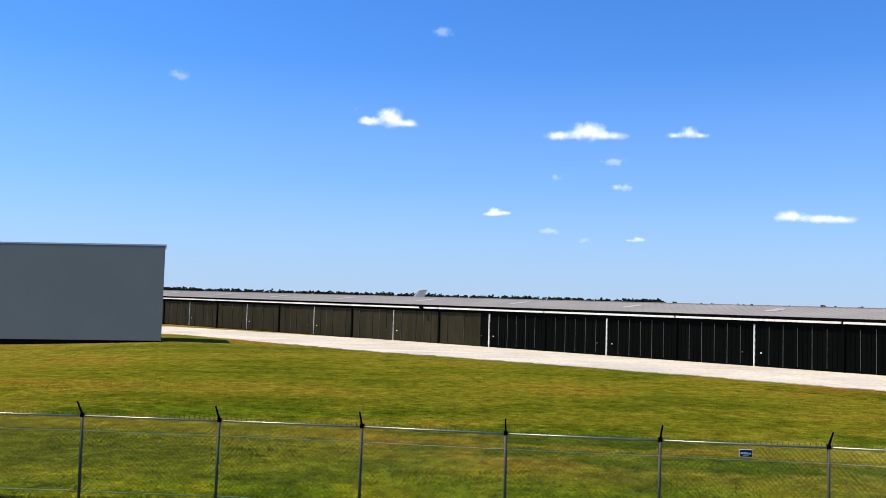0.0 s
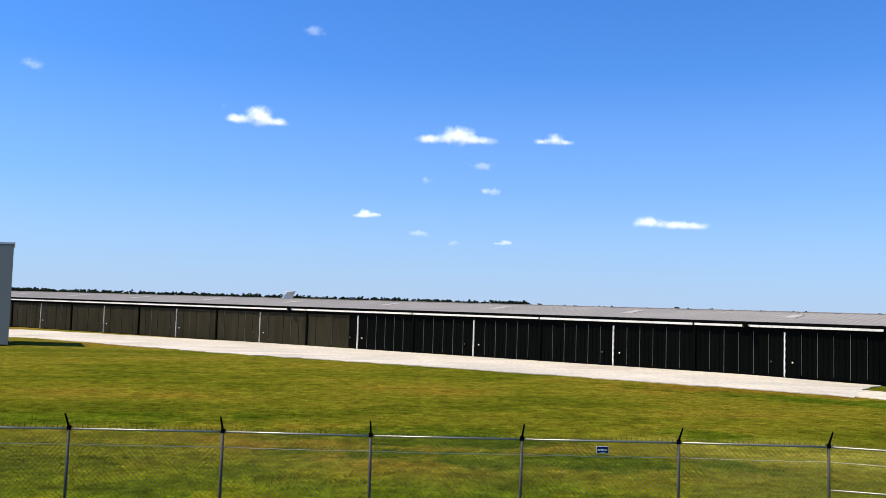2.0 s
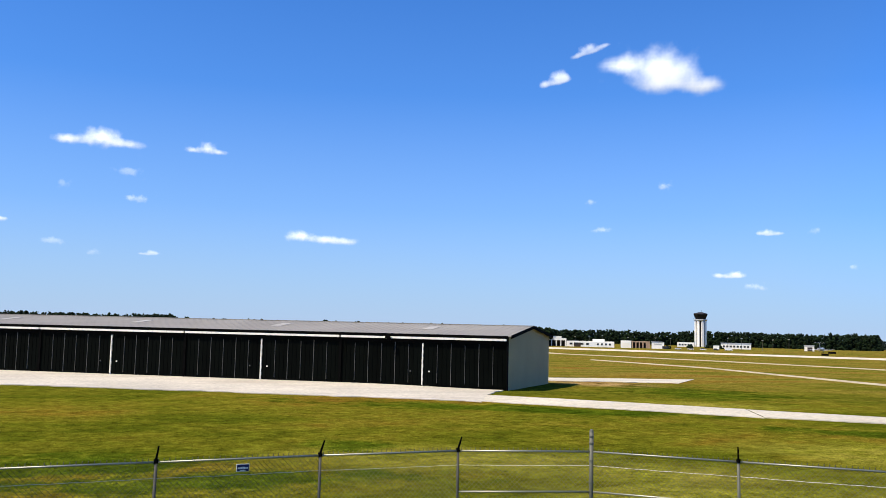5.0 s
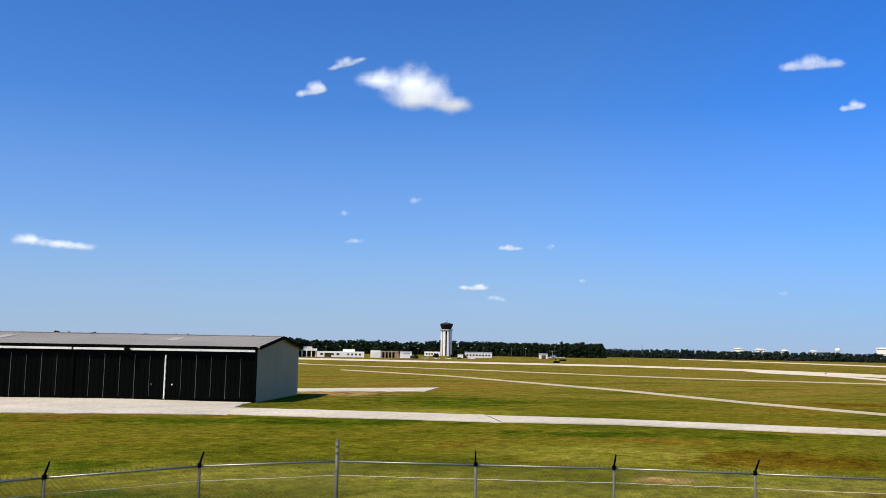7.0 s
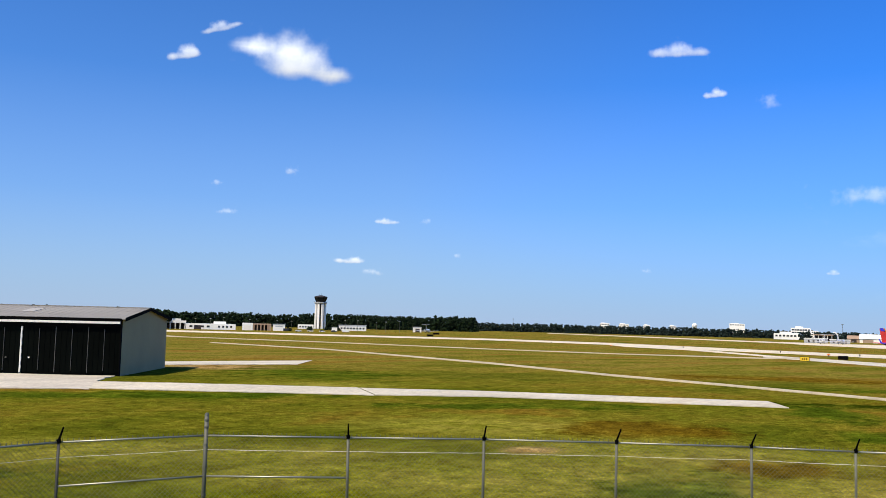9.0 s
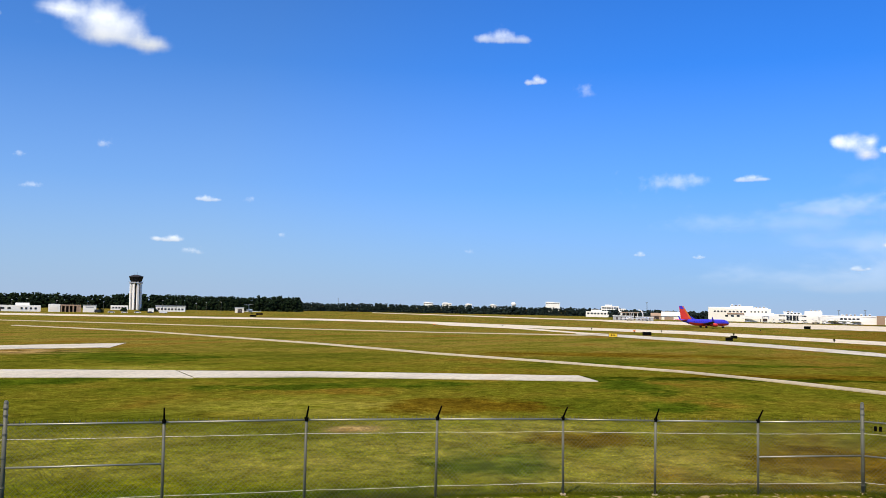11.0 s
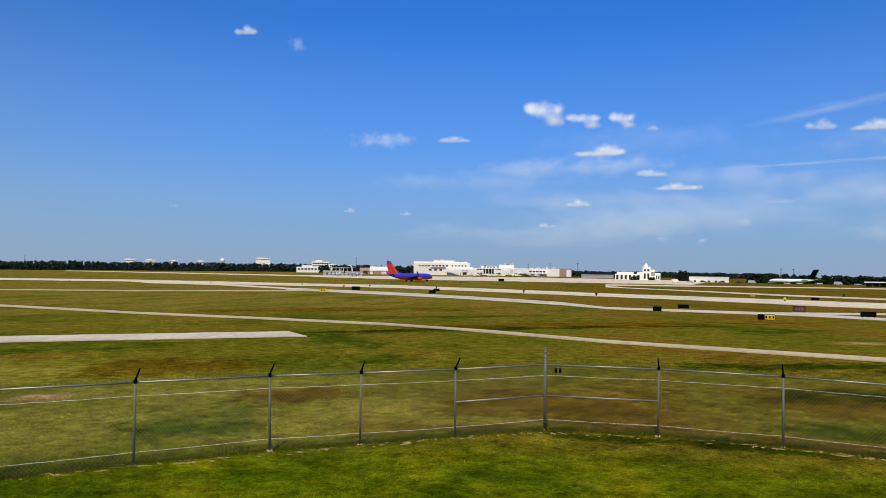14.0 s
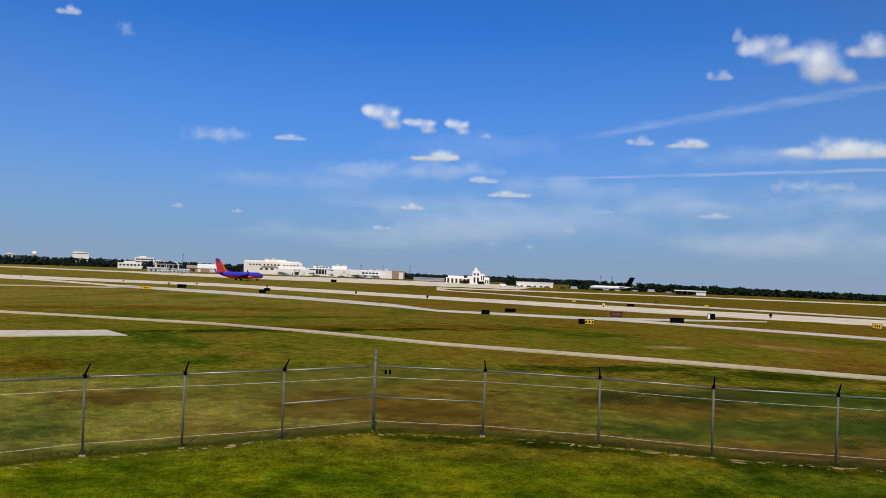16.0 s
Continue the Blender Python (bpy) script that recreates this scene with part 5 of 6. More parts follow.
def build_airliner():
    x, y = polar(-82.6, 545)
    right, ahead = Vector((0.13, -0.99)), Vector((0.99, 0.13))
    h = right * 0.83 + ahead * 0.56
    m = pose(x, y, ground_z(x, y) + 0.06, 0, 0, math.degrees(math.atan2(h.y, h.x)))
    p = empty("airliner", "blue airliner with red belly and orange tail on the runway", "airliner", m)
    bm = bmesh.new()
    fuselage(bm, 33.4, 1.9, 3.1)
    body = smooth(part("fuselage", bm, JET_BLUE, p, "glossy blue fuselage"))
    # belly shell, a little proud of the body, from below the windows
    bm = bmesh.new()
    rings = []
    for k in range(17):
        u = 0.03 + 0.80 * k / 16
        xx = 33.4 * (0.5 - u)
        r = 1.93 * (math.sqrt(max(0.02, 1 - (1 - u / 0.16) ** 2.1)) if u < 0.16 else 1 - 0.92 * max(0, (u - 0.67) / 0.33) ** 1.5)
        dz = -0.25 * 1.9 * (1 - u / 0.16) ** 2 if u < 0.16 else 1.4 * max(0, (u - 0.67) / 0.33) ** 1.5
        rings.append([(xx, r * math.cos(a), 3.1 + dz + r * math.sin(a)) for a in [math.pi + 0.22 + (math.pi - 0.44) * i / 12 for i in range(13)]])
    vs = [[bm.verts.new(q) for q in ring_pts] for ring_pts in rings]
    for a, b in zip(vs, vs[1:]):
        for i in range(12):
            bm.faces.new((a[i], a[i + 1], b[i + 1], b[i]))
    bmesh.ops.recalc_face_normals(bm, faces=bm.faces)
    smooth(part("belly", bm, JET_RED, body, "red belly"))
    for s in (1, -1):
        for k in range(34):
            if k % 2:
                continue
            bm = bmesh.new()
            box(bm, (11.4 - k * 0.62, s * 1.87, 3.55), (0.3, 0.08, 0.36))
            part("window", bm, DARK_GLASS, body)
    bm = bmesh.new()
    box(bm, (15.3, 0, 3.75), (0.7, 1.5, 0.42), ry=0.45)
    part("windscreen", bm, DARK_GLASS, body)
    bm = bmesh.new()
    wing(bm, (-9.4, 0, 4.3), (-15.4, 0, 12.3), 6.6, 2.2, 0.5, "z")
    fin = part("tail_fin", bm, JET_RED, p, "orange-red tail fin")
    bm = bmesh.new()
    wing(bm, (-8.6, 0, 4.6), (-14.6, 0, 12.5), 2.0, 0.75, 0.62, "z")
    part("leading_band", bm, JET_ORANGE, fin, "orange leading band")
    bm = bmesh.new()
    wing(bm, (-14.1, 0, 10.9), (-15.5, 0, 12.6), 2.9, 2.0, 0.56, "z")
    part("fin_tip", bm, JET_BLUE, fin, "blue fin tip")
    bm = bmesh.new()
    wing(bm, (-5.6, 0, 4.6), (-9.6, 0, 6.6), 4.0, 1.0, 0.3, "z")
    part("dorsal_fillet", bm, JET_BLUE, fin)
    for s in (1, -1):
        bm = bmesh.new()
        wing(bm, (-12.4, s * 0.6, 4.1), (-16.0, s * 7.0, 4.8), 3.8, 1.5, 0.4)
        part("tailplane", bm, JET_RED, p, "red tailplane")
        bm = bmesh.new()
        wing(bm, (4.2, s * 1.5, 2.2), (-4.6, s * 16.6, 4.0), 7.8, 1.6, 0.9)
        w = part("wing", bm, JET_WING_SHADED, p, "grey swept wing, darkened for its shade")
        bm = bmesh.new()
        wing(bm, (-4.9, s * 16.6, 4.0), (-6.6, s * 17.2, 6.5), 1.5, 0.6, 0.2, "z")
        part("winglet", bm, JET_BLUE, w, "upturned blue winglet")
        bm = bmesh.new()
        loft(bm, [[(xx, s * 4.8 + r * math.cos(2 * math.pi * i / 14), 1.75 + r * math.sin(2 * math.pi * i / 14)) for i in range(14)]
                  for xx, r in ((4.9, 0.86), (4.6, 1.0), (2.6, 1.03), (0.6, 0.7), (0.0, 0.45))])
        e = smooth(part("engine", bm, JET_RED, p, "red engine nacelle"))
        bm = bmesh.new()
        rod(bm, (4.86, s * 4.8, 1.75), (4.96, s * 4.8, 1.75), 0.8, 14)
        part("fan_face", bm, BLACK_TRIM, e)
        bm = bmesh.new()
        box(bm, (2.0, s * 4.8, 2.75), (3.0, 0.3, 0.5))
        part("pylon", bm, JET_GREY, e)
    for gx, gy in ((12.4, 0), (-1.0, 2.85), (-1.0, -2.85)):
        bm = bmesh.new()
        rod(bm, (gx, gy, 0.4), (gx, gy, 1.8), 0.12, 6)
        g = part("landing_gear", bm, JET_GREY, p)
        for s in (-0.4, 0.4):
            bm = bmesh.new()
            rod(bm, (gx, gy + s - 0.16, 0.52), (gx, gy + s + 0.16, 0.52), 0.52, 12)
            part("tyre", bm, RUBBER, g)


build_airliner()


def small_jet(m, label, length=24.0, t_tail=True, tail_mat=None, fin_top=7.4):
    p = empty("parked_jet", label, "aircraft", m)
    bm = bmesh.new()
    fuselage(bm, length, 1.25, 2.3, upsweep=0.8)
    smooth(part("fuselage", bm, JET_WHITE, p))
    bm = bmesh.new()
    a = length
    wing(bm, (-a * 0.33, 0, 3.0), (-a * 0.47, 0, fin_top), 4.2, 2.6 * fin_top / 7.4, 0.3, "z")
    fin = part("tail_fin", bm, tail_mat or JET_WHITE, p, "swept tail fin")
    for s in (1, -1):
        bm = bmesh.new()
        z = 7.3 if t_tail else 3.2
        wing(bm, (-a * 0.46, s * 0.1, z), (-a * 0.53, s * 3.7, z + 0.1), 2.2, 1.1, 0.2)
        part("tailplane", bm, JET_WHITE, fin)
        bm = bmesh.new()
        wing(bm, (a * 0.08, s * 1.0, 1.6), (-a * 0.12, s * 10.0, 2.2), 4.4, 1.4, 0.5)
        part("wing", bm, JET_WHITE, p)
        bm = bmesh.new()
        rod(bm, (-a * 0.22, s * 2.0, 2.9), (-a * 0.34, s * 2.0, 2.9), 0.62, 10, 0.4)
        part("engine", bm, JET_GREY, p)
    for gx, gy in ((a * 0.38, 0), (-a * 0.05, 1.6), (-a * 0.05, -1.6)):
        bm = bmesh.new()
        rod(bm, (gx, gy, 0.3), (gx, gy, 1.6), 0.1, 6)
        g = part("landing_gear", bm, JET_GREY, p)
        bm = bmesh.new()
        rod(bm, (gx, gy - 0.2, 0.35), (gx, gy + 0.2, 0.35), 0.35, 10)
        part("tyre", bm, RUBBER, g)
    return p


small_jet(pose(-20.0, 290, 0, 0, 0, 186) @ Matrix.Scale(1.08, 4), "white T-tailed jet parked beyond the hangar roof")
for az, yaw, mat, lab in ((-78.0, 20, None, "white T-tailed jet parked on the far apron"), (-79.0, 0, None, "white jet parked beside the far hangar"),
                          (-106.2, 74, BLACK_TRIM, "white cargo jet with a dark tail near the far trees"), (-53.9, 30, None, "small white jet parked at the wood's edge")):
    x, y = polar(az, 760 if az > -100 else 640)
    small_jet(pose(x, y, ground_z(x, y), 0, 0, yaw), lab, 26.0 if az > -100 else 29.0, az > -100, mat, 7.4 if az > -100 else 10.0)


# ---- parked cars ----
def build_cars():
    rng = random.Random(31)
    paints = [worn(n, col, 0.35, 0, 0.05, 0.5, 4.0, 0.5) for n, col in (
        ("white_car_paint", (0.8, 0.8, 0.78)), ("silver_car_paint", (0.45, 0.46, 0.47)), ("black_car_paint", (0.02, 0.02, 0.02)), ("red_car_paint", (0.16, 0.015, 0.015)))]
    words = ("white", "silver", "black", "dark red")
    for k in range(26):
        if k < 12:
            az, d = -99.2 - k * 0.95 + rng.uniform(-0.2, 0.2), 640 + rng.uniform(-6, 6)
        elif k < 20:
            az, d = -85.2 - (k - 12) * 0.85 + rng.uniform(-0.2, 0.2), 845 + rng.uniform(-8, 8)
        else:
            az, d = -44.9 - (k - 20) * 0.75, 690 + rng.uniform(-5, 5)
        x, y = polar(az, d)
        i = rng.choice((0, 0, 0, 1, 1, 2)) if k > 3 else k
        van = k % 5 == 0
        car = empty("van" if van else "car", f"{words[i]} parked {'van' if van else 'car'} on the far apron", "van" if van else "car",
                    pose(x, y, ground_z(x, y) + 0.02, 0, 0, az + rng.choice((0, 8, 180))), group="vehicles on the far apron")
        length, roof = (5.4, 2.2) if van else (4.5, 1.5)
        bm = bmesh.new()
        prism(bm, [(-length / 2, -0.9), (length / 2, -0.9), (length / 2, 0.9), (-length / 2, 0.9)], 0.35, 1.05 if van else 0.92)
        part("body", bm, paints[i], car)
        bm = bmesh.new()
        a, b2 = (-length * 0.46, length * 0.34) if van else (-length * 0.34, length * 0.18)
        loft(bm, [[(a, -0.82, 0.92), (b2 + 0.5, -0.82, 0.92), (b2 + 0.5, 0.82, 0.92), (a, 0.82, 0.92)],
                  [(a + 0.15, -0.72, roof), (b2 - 0.15, -0.72, roof), (b2 - 0.15, 0.72, roof), (a + 0.15, 0.72, roof)]])
        part("cabin", bm, paints[i] if van else DARK_GLASS, car)
        for wx in (-length * 0.31, length * 0.31):
            for wy in (-0.86, 0.86):
                bm = bmesh.new()
                rod(bm, (wx, wy - 0.1, 0.33), (wx, wy + 0.1, 0.33), 0.33, 10)
                part("wheel", bm, RUBBER, car)


build_cars()


# ---- airfield signs and markers ----
def field_sign(x, y, w, h, face, label, second=None):
    """A box sign on two legs, turned to the mound."""
    yaw = math.degrees(math.atan2(y, x)) - 90
    s = empty("taxiway_sign", label, "sign", pose(x, y, ground_z(x, y), 0, 0, yaw), group="airfield signs")
    bm = bmesh.new()
    box(bm, (0, 0, 0.15 + h / 2), (w, 0.22, h), bevel=0.03)
    body = part("cabinet", bm, SIGN_BLACK, s)
    split = 0.38 if second else 0.0
    bm = bmesh.new()
    box(bm, (w * split / 2, -0.13, 0.15 + h / 2), (w * (0.94 - split), 0.04, h * 0.84))
    part("face", bm, face, body)
    if second:
        bm = bmesh.new()
        box(bm, (-w * 0.31, -0.13, 0.15 + h / 2), (w * 0.3, 0.04, h * 0.84))
        part("face", bm, second, body)
    for k in range(3):
        if face is SIGN_YELLOW or face is SIGN_RED:
            bm = bmesh.new()
            box(bm, (w * (split / 2 - 0.2 + 0.2 * k), -0.16, 0.15 + h / 2), (w * 0.1, 0.03, h * 0.4))
            part("text_bar", bm, SIGN_BLACK if face is SIGN_YELLOW else GALV, body)
    for sx in (-0.38, 0.38):
        bm = bmesh.new()
        rod(bm, (w * sx, 0, -0.05), (w * sx, 0, 0.16), 0.04, 6)
        part("leg", bm, GALV, s)


for x, y, w, h, face, label in (
        (195.0, 45.0, 1.9, 0.9, SIGN_YELLOW, "yellow taxiway sign on short legs in the grass"),
        (236.3, 45.5, 2.3, 0.95, SIGN_BLACK, "black taxiway sign seen from behind"),
        (195.6, 20.5, 1.5, 0.7, SIGN_BLACK, "small black taxiway sign"),
        (230.2, 23.0, 1.6, 0.7, SIGN_BLACK, "small black taxiway sign"),
        (578.4, 15.4, 3.7, 1.7, SIGN_BLACK, "large dark sign near the terminal apron"),
        (109.4, -32.6, 1.5, 0.6, SIGN_RED, "dark red holding-position sign"),
        (95.1, -35.2, 1.5, 0.55, SIGN_BLACK, "black taxiway sign on short legs"),
        (101.6, -14.8, 0.95, 0.5, SIGN_BLACK, "small black taxiway sign"),
        (113.1, -19.7, 1.4, 0.46, SIGN_BLACK, "long low black taxiway sign"),
        (100.9, -62.1, 1.1, 0.62, SIGN_YELLOW, "yellow taxiway sign beside the runway"),
        (185.0, -58.3, 1.5, 0.55, SIGN_BLACK, "low black taxiway sign"),
        (214.8, -87.2, 1.0, 0.6, SIGN_YELLOW, "small yellow taxiway sign"),
        (218.4, -54.3, 1.0, 0.5, SIGN_YELLOW, "small yellow taxiway sign"),
        (490.0, 355.0, 4.2, 1.3, SIGN_BLACK, "dark runway sign far across the field"),
        (560.0, 400.0, 5.0, 1.4, SIGN_BLACK, "dark runway sign far across the field")):
    field_sign(x, y, w, h, face, label)
field_sign(82.6, -21.7, 1.5, 0.5, SIGN_YELLOW, "black and yellow taxiway sign on short legs", SIGN_BLACK)
field_sign(114.0, -46.9, 1.0, 0.72, SIGN_BLACK, "black and white distance sign", SIGN_WHITE)


def marker(x, y, h, r, mat, label):
    s = empty("runway_light", label, "runway light", pose(x, y, ground_z(x, y)), group="airfield lights")
    bm = bmesh.new()
    rod(bm, (0, 0, 0), (0, 0, h * 0.6), r * 0.5, 8)
    part("stem", bm, GALV, s)
    bm = bmesh.new()
    rod(bm, (0, 0, h * 0.55), (0, 0, h), r, 8, r * 0.7)
    part("head", bm, mat, s)


for x, y, mat in ((490, 35.7, SIGN_BLACK), (228.5, 0.3, SIGN_BLACK), (195.9, -15.5, SIGN_BLACK), (134.0, -64.8, SIGN_BLACK), (174.6, -49.4, SIGN_YELLOW),
                  (252, -87, SIGN_BLACK), (340, 60, SIGN_BLACK), (440, 160, SIGN_BLACK), (430, 230, SIGN_BLACK), (300, 30, SIGN_BLACK), (372, 95, SIGN_BLACK)):
    marker(x, y, 0.75, 0.3, mat, "squat black runway edge light" if mat is SIGN_BLACK else "yellow runway marker light")
for x, y in ((553, 71.7), (375, 170), (300, 62)):
    marker(x, y, 1.0, 0.5, SIGN_ORANGE, "small orange airfield marker post")


# ---- clouds ----
def cloud_material(name, soft, grain):
    m = bpy.data.materials.new(name)
    m.use_nodes = True
    n, l = m.node_tree.nodes, m.node_tree.links
    n.remove(n["Principled BSDF"])
    info, tex = n.new("ShaderNodeObjectInfo"), n.new("ShaderNodeTexCoord")
    col = n.new("ShaderNodeSeparateColor")
    l.new(info.outputs["Color"], col.inputs[0])

    def math_node(op, a, b=None, clamp=False):
        k = n.new("ShaderNodeMath")
        k.operation, k.use_clamp = op, clamp
        for s, v in zip(k.inputs, (a, b)):
            if v is None:
                continue
            if isinstance(v, (int, float)):
                s.default_value = v
            else:
                l.new(v, s)
        return k.outputs[0]

    xyz = n.new("ShaderNodeSeparateXYZ")
    l.new(tex.outputs["Object"], xyz.inputs[0])
    px, pz = xyz.outputs[0], xyz.outputs[2]
    aspect = math_node("MULTIPLY", col.outputs[1], 10.0)
    shift = math_node("MULTIPLY", info.outputs["Random"], 60.0)
    comb = n.new("ShaderNodeCombineXYZ")
    l.new(math_node("ADD", math_node("MULTIPLY", px, aspect), shift), comb.inputs[0])
    l.new(shift, comb.inputs[1])
    l.new(pz, comb.inputs[2])
    fluff = n.new("ShaderNodeTexNoise")
    fluff.inputs["Scale"].default_value, fluff.inputs["Detail"].default_value, fluff.inputs["Roughness"].default_value = 1.5, 3.2, 0.55
    l.new(comb.outputs[0], fluff.inputs["Vector"])
    thick = n.new("ShaderNodeAttribute")
    thick.attribute_name = "thickness"
    body = math_node("ADD", thick.outputs["Fac"], math_node("MULTIPLY", math_node("SUBTRACT", fluff.outputs["Fac"], 0.52), grain))
    ramp = n.new("ShaderNodeMapRange")
    ramp.interpolation_type = "SMOOTHSTEP"
    ramp.inputs["From Min"].default_value, ramp.inputs["From Max"].default_value = 0.08, soft
    l.new(body, ramp.inputs["Value"])
    rim = n.new("ShaderNodeMapRange")
    rim.interpolation_type = "SMOOTHSTEP"
    rim.inputs["From Min"].default_value, rim.inputs["From Max"].default_value = 1.0, 0.8
    l.new(math_node("MAXIMUM", math_node("ABSOLUTE", px), math_node("ABSOLUTE", pz)), rim.inputs["Value"])
    alpha = math_node("MULTIPLY", math_node("MULTIPLY", ramp.outputs[0], rim.outputs[0]), col.outputs[0], True)
    em, tr, mx = n.new("ShaderNodeEmission"), n.new("ShaderNodeBsdfTransparent"), n.new("ShaderNodeMixShader")
    em.inputs["Color"].default_value = (0.92, 0.955, 1.0, 1)
    em.inputs["Strength"].default_value = 1.3
    l.new(alpha, mx.inputs[0])
    l.new(tr.outputs[0], mx.inputs[1])
    l.new(em.outputs[0], mx.inputs[2])
    l.new(mx.outputs[0], n["Material Output"].inputs[0])
    # sunlight and shade painted into the glow: greyer feet, bright heads
    shade = n.new("ShaderNodeMapRange")
    for k, v in zip(("From Min", "From Max", "To Min", "To Max"), (-0.55, 0.15, 0.95, 1.5)):
        shade.inputs[k].default_value = v
    l.new(pz, shade.inputs["Value"])
    l.new(shade.outputs[0], em.inputs["Strength"])
    return m


PUFF, WISP = cloud_material("cumulus", 0.95, 0.75), cloud_material("thin_cloud_and_haze", 1.15, 1.5)
CLOUD_D = 4300.0
cloud_rng = random.Random(12)
# lobes: centre and radii, across and up, in a cloud's half width and half height
DOME = ((0.06, 0.08, 0.44, 0.88), (-0.48, -0.16, 0.42, 0.42), (0.50, -0.20, 0.42, 0.38))
HEAP = ((0.0, 0.10, 0.62, 0.80), (0.05, -0.30, 0.60, 0.50), (0.62, -0.46, 0.36, 0.32), (-0.60, 0.24, 0.38, 0.36))
CLUMP = ((-0.15, 0.22, 0.60, 0.58), (0.32, -0.30, 0.50, 0.46), (-0.55, 0.30, 0.36, 0.40), (0.45, 0.25, 0.36, 0.40))
STREAK = ((-0.55, 0.0, 0.6, 0.7), (0.0, 0.0, 0.6, 0.8), (0.55, 0.0, 0.6, 0.8))
TRAIL = ((-0.50, 0.12, 0.44, 0.70), (0.14, -0.12, 0.52, 0.50), (0.60, -0.18, 0.38, 0.46))


def random_lobes(thin):
    r = cloud_rng.uniform
    if thin:
        return ((r(-0.2, 0.2), r(-0.1, 0.1), 0.8, 0.75), (r(-0.6, 0.6), r(-0.3, 0.3), 0.4, 0.5))
    lobes = [(r(-0.25, 0.25), 0.05, r(0.42, 0.58), r(0.55, 0.75)), (0.0, -0.3, 0.72, 0.34)]
    for side in (-1, 1):
        lobes.append((side * r(0.4, 0.6), r(-0.32, -0.05), r(0.26, 0.40), r(0.30, 0.5)))
    return lobes


def cloud_sheet(lobes, mat):
    nx, nz = 36, 18
    xs, zs = np.meshgrid(np.linspace(-1, 1, nx + 1), np.linspace(-1, 1, nz + 1))
    left = np.ones_like(xs)
    for cx, cz, rx, rz in lobes:
        d = np.sqrt(((xs - cx) / rx) ** 2 + ((zs - cz) / np.where(zs < cz, rz * 0.8, rz)) ** 2)
        left *= 1 - 0.8 * np.clip(1.08 - d, 0, 1)
    me = bpy.data.meshes.new("cloud")
    me.from_pydata(np.stack([xs, np.zeros_like(xs), zs], -1).reshape(-1, 3).tolist(), [],
                   [(k, k + 1, k + nx + 2, k + nx + 1) for r in range(nz) for k in range(r * (nx + 1), r * (nx + 1) + nx)])
    me.attributes.new("thickness", "FLOAT", "POINT").data.foreach_set("value", (1 - left).ravel())
    me.materials.append(mat)
    return me


def cloud(az, el, w, h, dense, tilt=0.0, lobes=None):
    """A far cloud of the backdrop at a bearing and height, with its width and height in degrees."""
    thin = dense < 0.5
    ob = new("cloud", cloud_sheet(lobes or random_lobes(thin), WISP if thin else PUFF))
    dense *= min(1.0, 0.66 + 0.12 * w)
    w, h = w * (1.15 if not thin else 1.3), h * (1.35 if not thin else 1.7)
    x, y = polar(az, CLOUD_D * math.cos(radians(el)))
    z = EYE_Z + CLOUD_D * math.sin(radians(el))
    k = CLOUD_D * radians(1) / 2
    ob.matrix_world = pose(x, y, z, el, 0, az) @ pose(0, 0, 0, 0, tilt, 0) @ Matrix.Diagonal((w * k, 1, h * k, 1))
    ob.color = (min(1.0, dense * (1.0 if not thin else 0.95)), min(w / h, 3.5) / 10, 0, 1)
    tagged(ob, "thin wisp of white cloud and haze" if thin else "small white fair-weather cumulus cloud", "cloud", "fair-weather clouds", "structure")


for row in ((17.1, 13.4, 1.65, 0.73, 0.3), (0.2, 17.1, 1.6, 0.73, 0.25), (3.91, 11.55, 4.39, 1.4, 1, 0, DOME), (-8.98, 10.95, 5.6, 1.45, 1, 0, DOME), (-15.37, 10.85, 2.7, 0.9, 0.8, 0, DOME),
            (-10.8, 9.1, 1.83, 0.6, 0.3), (-7.3, 8.1, 0.92, 0.5, 0.2), (-11.7, 7.5, 1.94, 0.5, 0.4), (-3.42, 5.86, 2.27, 0.73, 0.85), (-6.9, 4.7, 1.76, 0.5, 0.3),
            (-9.2, 4.15, 0.9, 0.44, 0.25), (-12.25, 4.27, 1.43, 0.5, 0.55), (-22.8, 5.6, 4.7, 1.1, 0.92, 0, TRAIL)):
    cloud(*row)
for row in ((-40.1, 17.9, 2.93, 0.9, 0.55, -16), (-37.8, 16.1, 2.67, 1.2, 0.75, -14), (-44.6, 16.35, 7.3, 3.2, 1, 0, HEAP), (-40.3, 8.3, 0.8, 0.5, 0.45), (-45.0, 9.3, 1.17, 0.5, 0.45),
            (-40.9, 6.5, 1.57, 0.4, 0.4), (-51.1, 6.33, 2.0, 0.6, 0.65), (-53.7, 6.37, 0.84, 0.4, 0.3), (-48.7, 3.77, 2.38, 0.7, 0.8), (-50.2, 3.0, 1.39, 0.44, 0.45),
            (-69.9, 17.1, 4.0, 1.28, 0.6), (-71.9, 14.4, 1.57, 0.84, 0.8), (-75.1, 13.65, 1.28, 0.95, 0.35), (-55.7, 4.2, 0.66, 0.37, 0.35), (-67.8, 3.4, 0.6, 0.37, 0.3)):
    cloud(*row)
